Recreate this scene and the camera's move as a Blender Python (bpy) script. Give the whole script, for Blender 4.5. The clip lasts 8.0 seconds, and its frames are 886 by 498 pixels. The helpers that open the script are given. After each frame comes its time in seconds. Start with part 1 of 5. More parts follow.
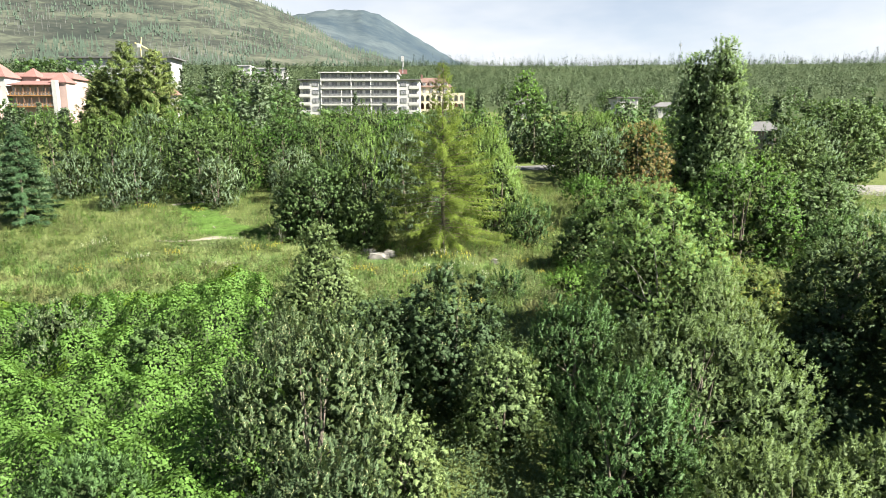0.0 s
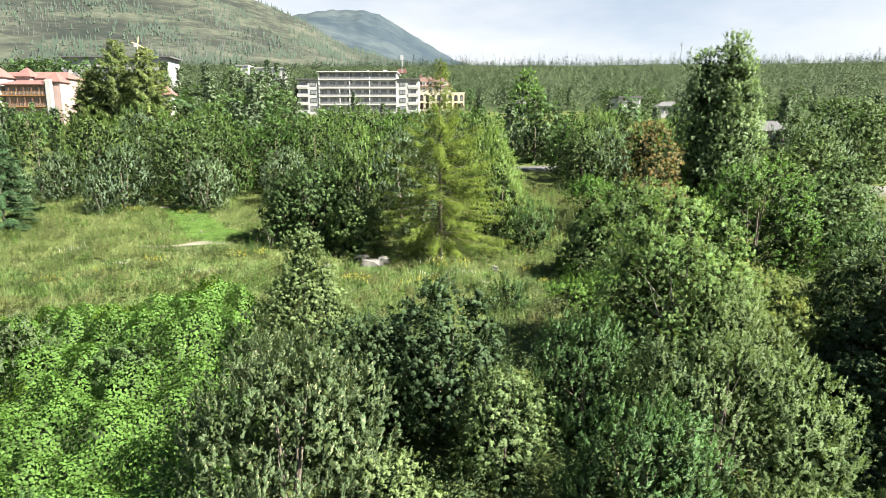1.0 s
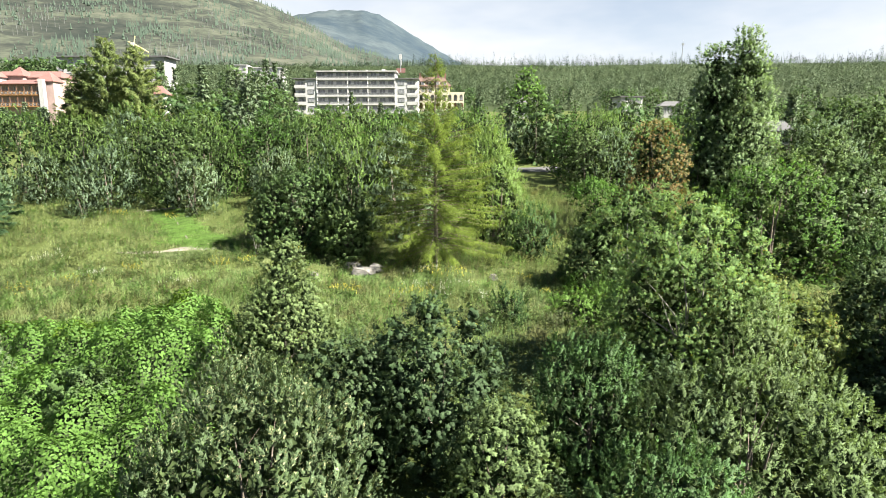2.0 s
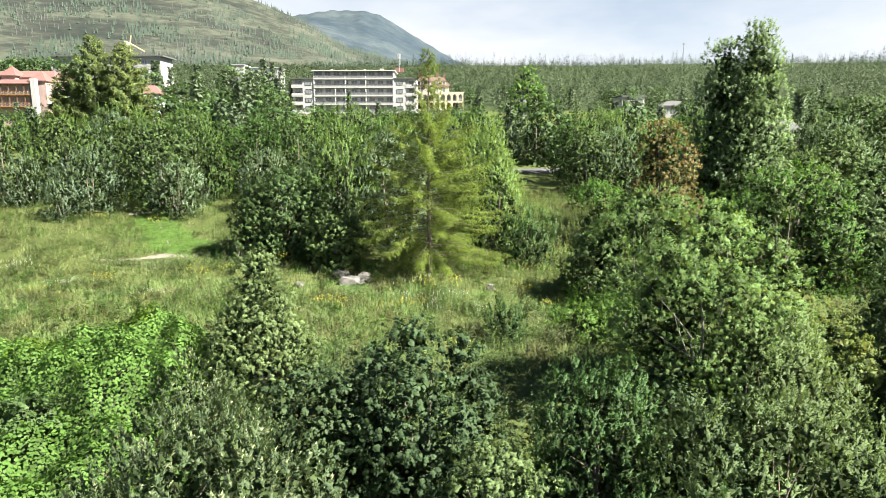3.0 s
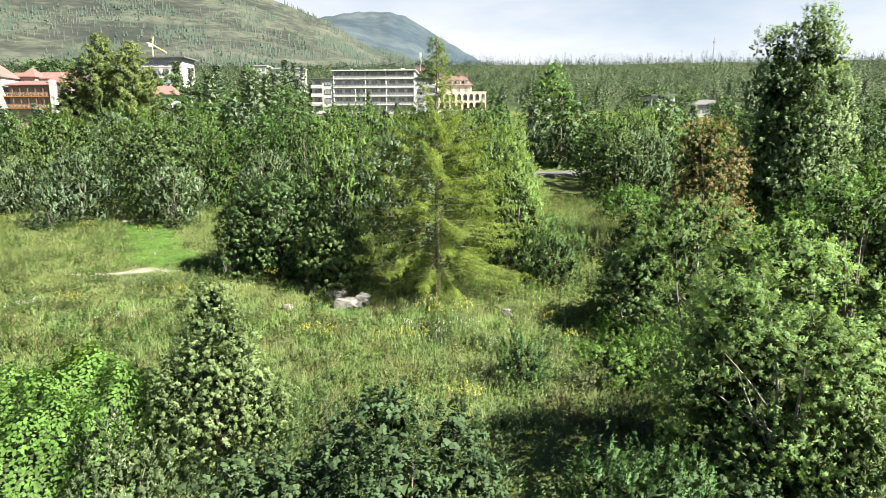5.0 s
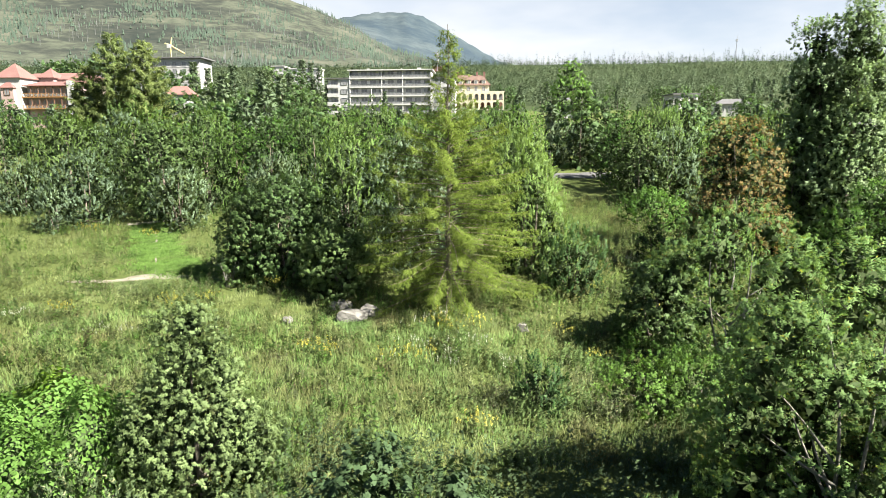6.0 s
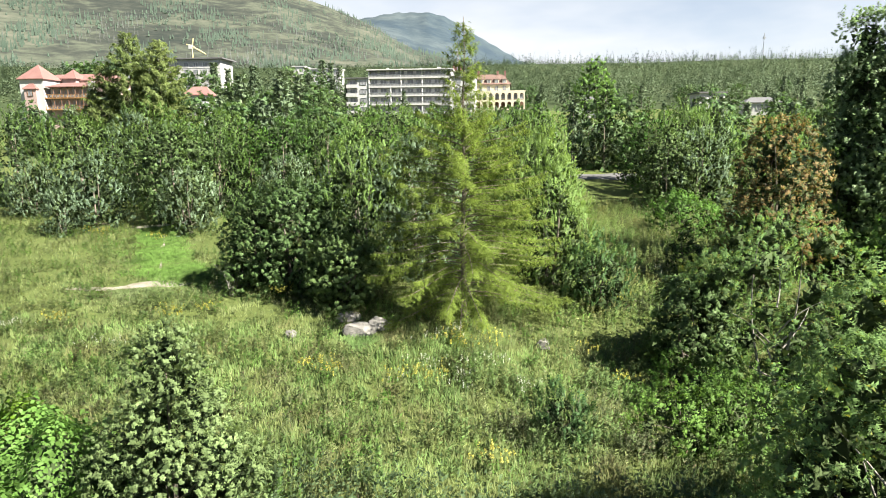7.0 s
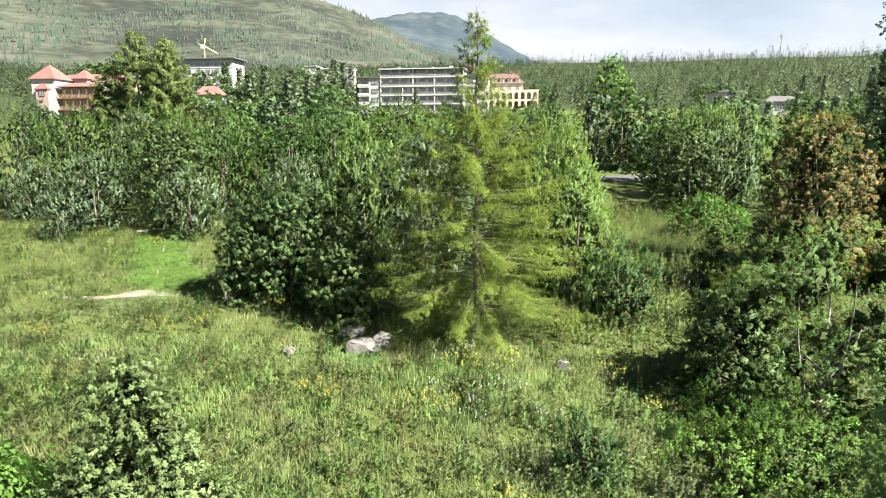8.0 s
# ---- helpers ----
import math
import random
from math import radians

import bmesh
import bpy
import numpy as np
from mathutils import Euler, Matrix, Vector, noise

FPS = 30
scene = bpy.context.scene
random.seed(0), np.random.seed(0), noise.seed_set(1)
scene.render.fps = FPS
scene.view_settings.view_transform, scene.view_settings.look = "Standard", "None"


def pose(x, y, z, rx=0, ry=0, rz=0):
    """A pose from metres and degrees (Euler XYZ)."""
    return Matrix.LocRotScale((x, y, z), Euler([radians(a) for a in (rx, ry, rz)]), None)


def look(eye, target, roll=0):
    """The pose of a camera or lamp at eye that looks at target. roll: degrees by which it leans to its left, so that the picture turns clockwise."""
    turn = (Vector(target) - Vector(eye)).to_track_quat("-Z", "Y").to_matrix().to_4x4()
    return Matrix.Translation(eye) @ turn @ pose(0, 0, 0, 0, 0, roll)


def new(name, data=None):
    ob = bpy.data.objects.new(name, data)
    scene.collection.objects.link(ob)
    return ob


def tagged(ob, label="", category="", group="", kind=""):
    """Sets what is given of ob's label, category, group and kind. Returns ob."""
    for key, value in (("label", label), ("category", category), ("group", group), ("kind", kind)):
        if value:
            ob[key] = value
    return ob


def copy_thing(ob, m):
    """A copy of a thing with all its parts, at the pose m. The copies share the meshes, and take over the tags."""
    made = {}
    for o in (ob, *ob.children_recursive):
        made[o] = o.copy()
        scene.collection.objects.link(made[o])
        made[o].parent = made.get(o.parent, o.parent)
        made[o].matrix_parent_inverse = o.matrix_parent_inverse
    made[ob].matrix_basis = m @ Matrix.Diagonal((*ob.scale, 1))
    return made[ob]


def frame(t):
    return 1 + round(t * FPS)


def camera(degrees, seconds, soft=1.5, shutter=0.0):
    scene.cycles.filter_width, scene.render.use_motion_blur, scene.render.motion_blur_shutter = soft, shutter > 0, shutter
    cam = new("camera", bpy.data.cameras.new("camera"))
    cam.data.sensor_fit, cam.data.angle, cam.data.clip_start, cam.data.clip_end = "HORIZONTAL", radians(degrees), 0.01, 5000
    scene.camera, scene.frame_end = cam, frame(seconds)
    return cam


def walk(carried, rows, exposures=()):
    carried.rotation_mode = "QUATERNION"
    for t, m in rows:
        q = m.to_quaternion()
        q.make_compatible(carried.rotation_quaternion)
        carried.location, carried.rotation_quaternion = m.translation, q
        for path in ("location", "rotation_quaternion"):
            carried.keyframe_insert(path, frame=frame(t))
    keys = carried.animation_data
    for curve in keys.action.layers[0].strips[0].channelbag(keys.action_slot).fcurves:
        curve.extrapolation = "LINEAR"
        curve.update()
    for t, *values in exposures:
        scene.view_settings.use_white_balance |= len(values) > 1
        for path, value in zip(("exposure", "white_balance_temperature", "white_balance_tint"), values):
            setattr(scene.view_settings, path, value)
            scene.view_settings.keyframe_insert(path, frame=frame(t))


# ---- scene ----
cam = camera(71.8, 8.0, soft=0.75)
METRES, EYE, TILT, LEAN, TURN = 22.0, 10.0, -10.5, 0.0, 0.0
ROWS = [
    (0.0, 0.0, 0.0, 0.0, -0.0, 0.0, 0.0),
    (0.5, 0.0054, 0.062, 0.0106, 0.01, -0.01, 0.03),
    (1.0, 0.0116, 0.125, 0.022, 0.04, 0.01, 0.03),
    (1.5, 0.0192, 0.188, 0.0338, 0.06, 0.02, 0.03),
    (3.0, 0.0498, 0.3806, 0.0689, 0.12, 0.06, 0.06),
    (3.5, 0.0608, 0.445, 0.0813, 0.17, 0.07, 0.07),
    (4.0, 0.0713, 0.5078, 0.0929, 0.53, 0.09, 0.02),
    (4.5, 0.0808, 0.5694, 0.1053, 1.46, 0.11, -0.11),
    (6.0, 0.099, 0.7477, 0.1407, 3.97, 0.12, -0.5),
    (6.5, 0.1027, 0.8056, 0.1528, 4.93, 0.11, -0.63),
    (7.0, 0.1045, 0.8606, 0.1636, 5.86, 0.09, -0.76),
    (7.5, 0.1014, 0.9174, 0.1743, 6.58, 0.07, -0.88),
    (8.0, 0.0949, 0.9749, 0.1866, 6.98, 0.06, -0.95),
]
EXPO = 2.45
walk(cam, [(t, pose(0, 0, EYE, TILT, LEAN, TURN) @ pose(METRES * x, METRES * y, METRES * z, 90 + pitch, roll, yaw)) for t, x, y, z, yaw, pitch, roll in ROWS],
     exposures=[(0.0, EXPO), (8.0, EXPO)])

# ---- light ----
SUN_AZ, SUN_EL = 113.0, 44.0          # degrees clockwise from +y, above the horizon
world = bpy.data.worlds.new("sky")
scene.world = world
world.use_nodes = True
wn, wl = world.node_tree.nodes, world.node_tree.links
wn.clear()
w_out, w_bg = wn.new("ShaderNodeOutputWorld"), wn.new("ShaderNodeBackground")
w_sky = wn.new("ShaderNodeTexSky")
w_sky.sky_type, w_sky.sun_disc = "NISHITA", False
w_sky.sun_elevation, w_sky.sun_rotation = radians(SUN_EL), radians(SUN_AZ)
w_sky.altitude, w_sky.air_density, w_sky.dust_density = 1000, 1.0, 1.2
w_tc, w_map, w_noise = wn.new("ShaderNodeTexCoord"), wn.new("ShaderNodeMapping"), wn.new("ShaderNodeTexNoise")
w_map.inputs["Scale"].default_value = (1.0, 1.0, 3.2)
w_map.inputs["Location"].default_value = (0.35, 0.1, 0.0)
w_noise.inputs["Scale"].default_value, w_noise.inputs["Detail"].default_value = 2.1, 5
w_noise.inputs["Roughness"].default_value = 0.55
w_ramp = wn.new("ShaderNodeValToRGB")
w_ramp.color_ramp.elements[0].position, w_ramp.color_ramp.elements[1].position = 0.34, 0.58
w_ramp.color_ramp.elements[0].color = (0.5, 0.5, 0.5, 1)
w_scale = wn.new("ShaderNodeVectorMath")
w_scale.operation = "SCALE"
w_scale.inputs["Scale"].default_value = 0.027
w_mix = wn.new("ShaderNodeMix")
w_mix.data_type = "RGBA"
w_mix.inputs["B"].default_value = (0.192, 0.197, 0.203, 1)
wl.new(w_tc.outputs["Generated"], w_map.inputs["Vector"])
wl.new(w_map.outputs["Vector"], w_noise.inputs["Vector"])
wl.new(w_noise.outputs["Fac"], w_ramp.inputs["Fac"])
wl.new(w_sky.outputs["Color"], w_scale.inputs[0])
w_sep, w_low, w_mul = wn.new("ShaderNodeSeparateXYZ"), wn.new("ShaderNodeMapRange"), wn.new("ShaderNodeMath")
w_low.inputs["From Min"].default_value, w_low.inputs["From Max"].default_value = 0.36, 0.14
w_low.inputs["To Min"].default_value, w_low.inputs["To Max"].default_value = 0.0, 1.0
w_mul.operation = "MULTIPLY"
wl.new(w_tc.outputs["Generated"], w_sep.inputs["Vector"])
wl.new(w_sep.outputs["Z"], w_low.inputs["Value"])
wl.new(w_ramp.outputs["Color"], w_mul.inputs[0])
wl.new(w_low.outputs["Result"], w_mul.inputs[1])
wl.new(w_mul.outputs["Value"], w_mix.inputs["Factor"])
wl.new(w_scale.outputs["Vector"], w_mix.inputs["A"])
wl.new(w_mix.outputs["Result"], w_bg.inputs["Color"])
wl.new(w_bg.outputs["Background"], w_out.inputs["Surface"])
sun = new("sun", bpy.data.lights.new("sun", "SUN"))
sun.data.energy, sun.data.angle, sun.data.color = 5.0, radians(0.8), (1.0, 0.94, 0.83)
sun.matrix_world = look((200, -50, 200), (200 - math.sin(radians(SUN_AZ)) * math.cos(radians(SUN_EL)), -50 - math.cos(radians(SUN_AZ)) * math.cos(radians(SUN_EL)), 200 - math.sin(radians(SUN_EL))))


# ---- materials ----
def shader(name):
    m = bpy.data.materials.new(name)
    m.use_nodes = True
    nt = m.node_tree
    return m, nt, nt.nodes["Principled BSDF"], nt.nodes["Material Output"]


def noise_node(nt, scale, detail=4, rough=0.55, vec=None):
    n = nt.nodes.new("ShaderNodeTexNoise")
    n.inputs["Scale"].default_value, n.inputs["Detail"].default_value, n.inputs["Roughness"].default_value = scale, detail, rough
    if vec is not None:
        nt.links.new(vec, n.inputs["Vector"])
    return n.outputs["Fac"]


def ramp_node(nt, fac, stops):
    r = nt.nodes.new("ShaderNodeValToRGB")
    els = r.color_ramp.elements
    while len(els) < len(stops):
        els.new(0.5)
    for e, (p, c) in zip(els, stops):
        e.position, e.color = p, (*c, 1)
    nt.links.new(fac, r.inputs["Fac"])
    return r.outputs["Color"]


def mix_node(nt, fac, a, b, mode="MIX"):
    m = nt.nodes.new("ShaderNodeMix")
    m.data_type, m.blend_type = "RGBA", mode
    for key, v in (("Factor", fac), ("A", a), ("B", b)):
        if isinstance(v, bpy.types.NodeSocket):
            nt.links.new(v, m.inputs[key])
        elif key == "Factor":
            m.inputs[key].default_value = v
        else:
            m.inputs[key].default_value = (*v, 1)
    return m.outputs["Result"]


def position(nt):
    return nt.nodes.new("ShaderNodeNewGeometry").outputs["Position"]


def leaf_mat(name, dark, light, trans=0.3, rough=0.5, odd=None, odd_share=0.04, patch=0.35, drifts=None):
    """Leaves: colour varies leaf by leaf, plant by plant and in drifts; some light passes through."""
    m, nt, p, out = shader(name)
    geo = nt.nodes.new("ShaderNodeNewGeometry")
    dark, light = tuple(0.36 * a + 0.26 * b for a, b in zip(dark, light)), tuple(0.17 * a + 0.45 * b for a, b in zip(dark, light))
    dark, light = (0.92 * dark[0], *dark[1:]), (0.92 * light[0], *light[1:])
    odd = odd and tuple(0.65 * a for a in odd)
    stops = [(0.0, dark), (1.0, light)]
    if odd:
        stops = [(0.0, dark), (1 - odd_share, light), (1 - odd_share * 0.6, odd), (1.0, odd)]
    col = ramp_node(nt, geo.outputs["Random Per Island"], stops)
    drift = noise_node(nt, patch, 3, 0.5, geo.outputs["Position"])
    if drifts:      # (colour, noise scale): another tone in patches
        where = noise_node(nt, drifts[1], 4, 0.65, geo.outputs["Position"])
        col = mix_node(nt, ramp_node(nt, where, [(0.44, (0.0, 0.0, 0.0)), (0.62, (0.9, 0.9, 0.9))]), col, drifts[0])
    hsv = nt.nodes.new("ShaderNodeHueSaturation")
    info = nt.nodes.new("ShaderNodeObjectInfo")
    add = nt.nodes.new("ShaderNodeMath")
    add.operation = "MULTIPLY_ADD"
    nt.links.new(info.outputs["Random"], add.inputs[0])
    add.inputs[1].default_value, add.inputs[2].default_value = 0.32, -0.46
    clump = noise_node(nt, 1.6, 2, 0.6, geo.outputs["Position"])
    both = nt.nodes.new("ShaderNodeMath")
    both.operation = "MULTIPLY_ADD"
    nt.links.new(clump, both.inputs[0])
    both.inputs[1].default_value = 1.5
    nt.links.new(drift, both.inputs[2])
    add2 = nt.nodes.new("ShaderNodeMath")
    add2.use_clamp = False
    nt.links.new(add.outputs[0], add2.inputs[0])
    nt.links.new(both.outputs[0], add2.inputs[1])
    nt.links.new(add2.outputs[0], hsv.inputs["Value"])
    nt.links.new(col, hsv.inputs["Color"])
    tint = nt.nodes.new("ShaderNodeMath")
    tint.operation = "MULTIPLY_ADD"
    nt.links.new(info.outputs["Random"], tint.inputs[0])
    tint.inputs[1].default_value, tint.inputs[2].default_value = -0.022, 0.512
    nt.links.new(tint.outputs[0], hsv.inputs["Hue"])
    nt.links.new(hsv.outputs["Color"], p.inputs["Base Color"])
    p.inputs["Roughness"].default_value = rough + 0.15
    p.inputs["Specular IOR Level"].default_value = 0.16
    tr = nt.nodes.new("ShaderNodeBsdfTranslucent")
    warm = mix_node(nt, 0.5, hsv.outputs["Color"], (1.0, 1.0, 0.35), "MULTIPLY")
    nt.links.new(warm, tr.inputs["Color"])
    mx = nt.nodes.new("ShaderNodeMixShader")
    mx.inputs["Fac"].default_value = min(trans * 1.6, 0.46)
    nt.links.new(p.outputs["BSDF"], mx.inputs[1])
    nt.links.new(tr.outputs["BSDF"], mx.inputs[2])
    nt.links.new(mx.outputs["Shader"], out.inputs["Surface"])
    return m


def surf_mat(name, stops, scale=2.0, fine=25.0, rough=0.8, bump=0.3, metal=0.0, spec=0.3):
    """A solid surface: colour in drifts and grain, with fine relief."""
    m, nt, p, out = shader(name)
    pos = position(nt)
    a = ramp_node(nt, noise_node(nt, scale, 5, 0.6, pos), stops)
    g = noise_node(nt, fine, 4, 0.6, pos)
    col = mix_node(nt, 0.25, a, ramp_node(nt, g, [(0.3, (0.35, 0.35, 0.35)), (0.7, (0.9, 0.9, 0.9))]), "OVERLAY")
    nt.links.new(col, p.inputs["Base Color"])
    p.inputs["Roughness"].default_value, p.inputs["Metallic"].default_value = rough, metal
    p.inputs["Specular IOR Level"].default_value = spec
    b = nt.nodes.new("ShaderNodeBump")
    b.inputs["Strength"].default_value, b.inputs["Distance"].default_value = bump, 0.05
    nt.links.new(g, b.inputs["Height"])
    nt.links.new(b.outputs["Normal"], p.inputs["Normal"])
    return m


M_WILLOW = leaf_mat("willow leaves", (0.055, 0.119, 0.035), (0.153, 0.248, 0.085), 0.22, 0.42)
M_GREYWIL = leaf_mat("grey willow leaves", (0.066, 0.110, 0.047), (0.167, 0.226, 0.108), 0.22, 0.45, (0.36, 0.38, 0.20), 0.12)
M_LIGHTWIL = leaf_mat("light willow leaves", (0.093, 0.149, 0.053), (0.231, 0.302, 0.124), 0.25, 0.42)
M_MAPLE = leaf_mat("maple leaves", (0.059, 0.107, 0.041), (0.166, 0.228, 0.105), 0.22, 0.5)
M_ALDER = leaf_mat("alder leaves", (0.134, 0.200, 0.066), (0.352, 0.424, 0.178), 0.22, 0.45)
M_ROWAN = leaf_mat("rowan leaves", (0.111, 0.212, 0.062), (0.293, 0.436, 0.153), 0.3, 0.45, (0.335, 0.346, 0.058), 0.05)
M_YELROW = leaf_mat("yellowing leaves", (0.103, 0.167, 0.043), (0.310, 0.363, 0.107), 0.32, 0.45, (0.335, 0.231, 0.058), 0.06)
M_KNOT = leaf_mat("knotweed leaves", (0.105, 0.215, 0.041), (0.208, 0.364, 0.084), 0.36, 0.42)
M_KNOTY = leaf_mat("young knotweed leaves", (0.133, 0.233, 0.020), (0.258, 0.367, 0.046), 0.4, 0.42)
M_POPLAR = leaf_mat("poplar leaves", (0.152, 0.249, 0.102), (0.434, 0.540, 0.248), 0.26, 0.36)
M_LARCH = leaf_mat("larch needles", (0.180, 0.239, 0.038), (0.407, 0.461, 0.095), 0.3, 0.5)
M_SPRUCE = leaf_mat("spruce needles", (0.045, 0.099, 0.045), (0.128, 0.208, 0.088), 0.1, 0.5)
M_GREEN = leaf_mat("fresh green leaves", (0.084, 0.187, 0.037), (0.217, 0.372, 0.080), 0.28, 0.45)
M_LIME = leaf_mat("lime leaves", (0.169, 0.294, 0.060), (0.351, 0.525, 0.132), 0.3, 0.45)
M_DARK = leaf_mat("dark shrub leaves", (0.093, 0.154, 0.047), (0.190, 0.270, 0.095), 0.18, 0.42)
M_RUST = leaf_mat("rusty leaves", (0.202, 0.134, 0.056), (0.453, 0.272, 0.110), 0.25, 0.5, (0.15, 0.19, 0.07), 0.55)
M_HERB = leaf_mat("herb leaves", (0.115, 0.206, 0.057), (0.309, 0.418, 0.140), 0.28, 0.5, patch=0.25, drifts=((0.140, 0.138, 0.060), 0.38))
M_GRASS = leaf_mat("tall grass blades", (0.175, 0.226, 0.076), (0.411, 0.436, 0.204), 0.3, 0.5, patch=0.2, drifts=((0.105, 0.150, 0.046), 0.45))
M_MUGWORT = leaf_mat("mugwort and dry stalks", (0.153, 0.176, 0.080), (0.304, 0.327, 0.172), 0.22, 0.6, (0.22, 0.16, 0.11), 0.15, patch=0.3, drifts=((0.090, 0.110, 0.045), 0.5))
M_LAWN = leaf_mat("mown grass blades", (0.138, 0.228, 0.042), (0.251, 0.370, 0.088), 0.3, 0.5)
M_YELLOW = leaf_mat("yellow flower heads", (0.50, 0.43, 0.06), (0.74, 0.68, 0.18), 0.25, 0.6)
M_WHITE = leaf_mat("pale flower heads", (0.675, 0.645, 0.476), (0.950, 0.950, 0.840), 0.25, 0.6)
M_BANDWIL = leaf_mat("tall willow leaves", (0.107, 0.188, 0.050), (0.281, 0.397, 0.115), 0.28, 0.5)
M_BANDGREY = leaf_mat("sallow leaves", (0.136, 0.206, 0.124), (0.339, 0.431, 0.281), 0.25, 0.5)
M_OLDLARCH = leaf_mat("old larch needles", (0.140, 0.194, 0.060), (0.316, 0.374, 0.140), 0.25, 0.5, patch=0.2)
M_VILLAGE = leaf_mat("village tree leaves", (0.067, 0.133, 0.044), (0.195, 0.289, 0.108), 0.22, 0.5, patch=0.06)
M_FIR = leaf_mat("far conifer needles", (0.060, 0.098, 0.050), (0.215, 0.265, 0.150), 0.08, 0.6, patch=0.02)
M_DEAD = leaf_mat("dead standing trunks", (0.13, 0.13, 0.125), (0.24, 0.235, 0.225), 0.0, 0.8, patch=0.01)
# Needle colour made paler and bluer to stand in for haze.
M_FARFIR = leaf_mat("mountain conifer needles paled with haze", (0.051, 0.077, 0.061), (0.102, 0.131, 0.096), 0.05, 0.6, patch=0.006)
M_BARK = surf_mat("grey bark", [(0.3, (0.075, 0.060, 0.045)), (0.7, (0.180, 0.158, 0.128))], 6, 40, 0.9, 0.6)
# Filling for crowns and knotweed: shade of the gaps put into a dark colour.
M_TWIGSHADE = leaf_mat("dark twig filling painted as shade", (0.048, 0.070, 0.026), (0.096, 0.134, 0.048), 0.1, 0.7)
M_PALEBARK = surf_mat("pale rowan bark", [(0.3, (0.110, 0.102, 0.086)), (0.7, (0.215, 0.205, 0.180))], 6, 40, 0.8, 0.4)
M_ROCK = surf_mat("granite boulder", [(0.25, (0.074, 0.070, 0.065)), (0.5, (0.134, 0.129, 0.116)), (0.8, (0.194, 0.185, 0.167))], 2.5, 30, 0.85, 0.6)


def ground_mat():
    m, nt, p, out = shader("meadow soil and turf")
    pos = position(nt)
    big = noise_node(nt, 0.12, 5, 0.6, pos)
    small = noise_node(nt, 2.5, 6, 0.7, pos)
    a = ramp_node(nt, big, [(0.3, (0.040, 0.062, 0.017)), (0.55, (0.062, 0.086, 0.028)), (0.75, (0.090, 0.098, 0.042))])
    b = ramp_node(nt, small, [(0.3, (0.033, 0.048, 0.012)), (0.7, (0.107, 0.120, 0.033))])
    nt.links.new(mix_node(nt, 0.5, a, b), p.inputs["Base Color"])
    p.inputs["Roughness"].default_value = 0.95
    p.inputs["Specular IOR Level"].default_value = 0.1
    bp = nt.nodes.new("ShaderNodeBump")
    bp.inputs["Strength"].default_value, bp.inputs["Distance"].default_value = 0.8, 0.15
    nt.links.new(small, bp.inputs["Height"])
    nt.links.new(bp.outputs["Normal"], p.inputs["Normal"])
    return m


def slope_mat(name, stops, s1, s2, stretch=1.0):
    m, nt, p, out = shader(name)
    pos = position(nt)
    mp = nt.nodes.new("ShaderNodeMapping")
    mp.inputs["Scale"].default_value = (1, 1, stretch)
    nt.links.new(pos, mp.inputs["Vector"])
    a = noise_node(nt, s1, 6, 0.62, mp.outputs["Vector"])
    b = noise_node(nt, s2, 6, 0.7, mp.outputs["Vector"])
    half = nt.nodes.new("ShaderNodeMath")
    half.operation = "MULTIPLY_ADD"
    nt.links.new(b, half.inputs[0])
    half.inputs[1].default_value = 0.45
    sub = nt.nodes.new("ShaderNodeMath")
    sub.operation = "MULTIPLY"
    nt.links.new(a, sub.inputs[0])
    sub.inputs[1].default_value = 0.55
    nt.links.new(sub.outputs[0], half.inputs[2])
    nt.links.new(ramp_node(nt, half.outputs[0], stops), p.inputs["Base Color"])
    p.inputs["Roughness"].default_value = 0.95
    p.inputs["Specular IOR Level"].default_value = 0.05
    return m


M_GROUND = ground_mat()
M_HILL = slope_mat("forest clearing", [(0.32, (0.019, 0.029, 0.013)), (0.5, (0.032, 0.045, 0.020)), (0.68, (0.052, 0.061, 0.031))], 0.02, 0.15)
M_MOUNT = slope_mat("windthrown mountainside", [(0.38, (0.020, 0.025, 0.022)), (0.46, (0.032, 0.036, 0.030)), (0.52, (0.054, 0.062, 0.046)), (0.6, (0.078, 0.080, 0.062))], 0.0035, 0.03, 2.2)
# Blue of the distant haze is put into this base colour.
M_PEAK = slope_mat("far mountain in painted haze blue", [(0.38, (0.024, 0.037, 0.050)), (0.5, (0.036, 0.050, 0.059)), (0.64, (0.061, 0.076, 0.081))], 0.002, 0.012)

# ---- terrain ----
rng = np.random.default_rng(7)
Y_KNOTS = (-400, -50, 15, 24, 30, 36, 40, 45, 52, 60, 70, 80, 108, 150, 225, 330)
Z_KNOTS = (-8, -6, -3.8, -3.1, -2.1, -1.2, -0.7, -0.2, 0.25, 0.8, 1.4, 2.3, 4.6, 8.6, 17.5, 32)
AZ_A, EL_A = (-60, -35, -20, 0, 20, 35, 60), (5.0, 5.3, 5.9, 6.25, 5.9, 5.3, 4.6)
AZ_B, EL_B = (-70, -45, -34, -26, -20, -16.3, -12.1, -8.3, -5.3, 2, 20), (9.5, 11.5, 12.2, 12.6, 12.3, 11.2, 9.7, 7.7, 6.8, 5.0, 4.0)
AZ_C, EL_C = (-40, -22, -14, -10.5, -7.2, -5.6, -4.2, -1.2, 1.3, 4, 12), (6, 8.8, 10.0, 10.7, 10.95, 10.5, 9.75, 8.0, 6.6, 5.6, 4.0)


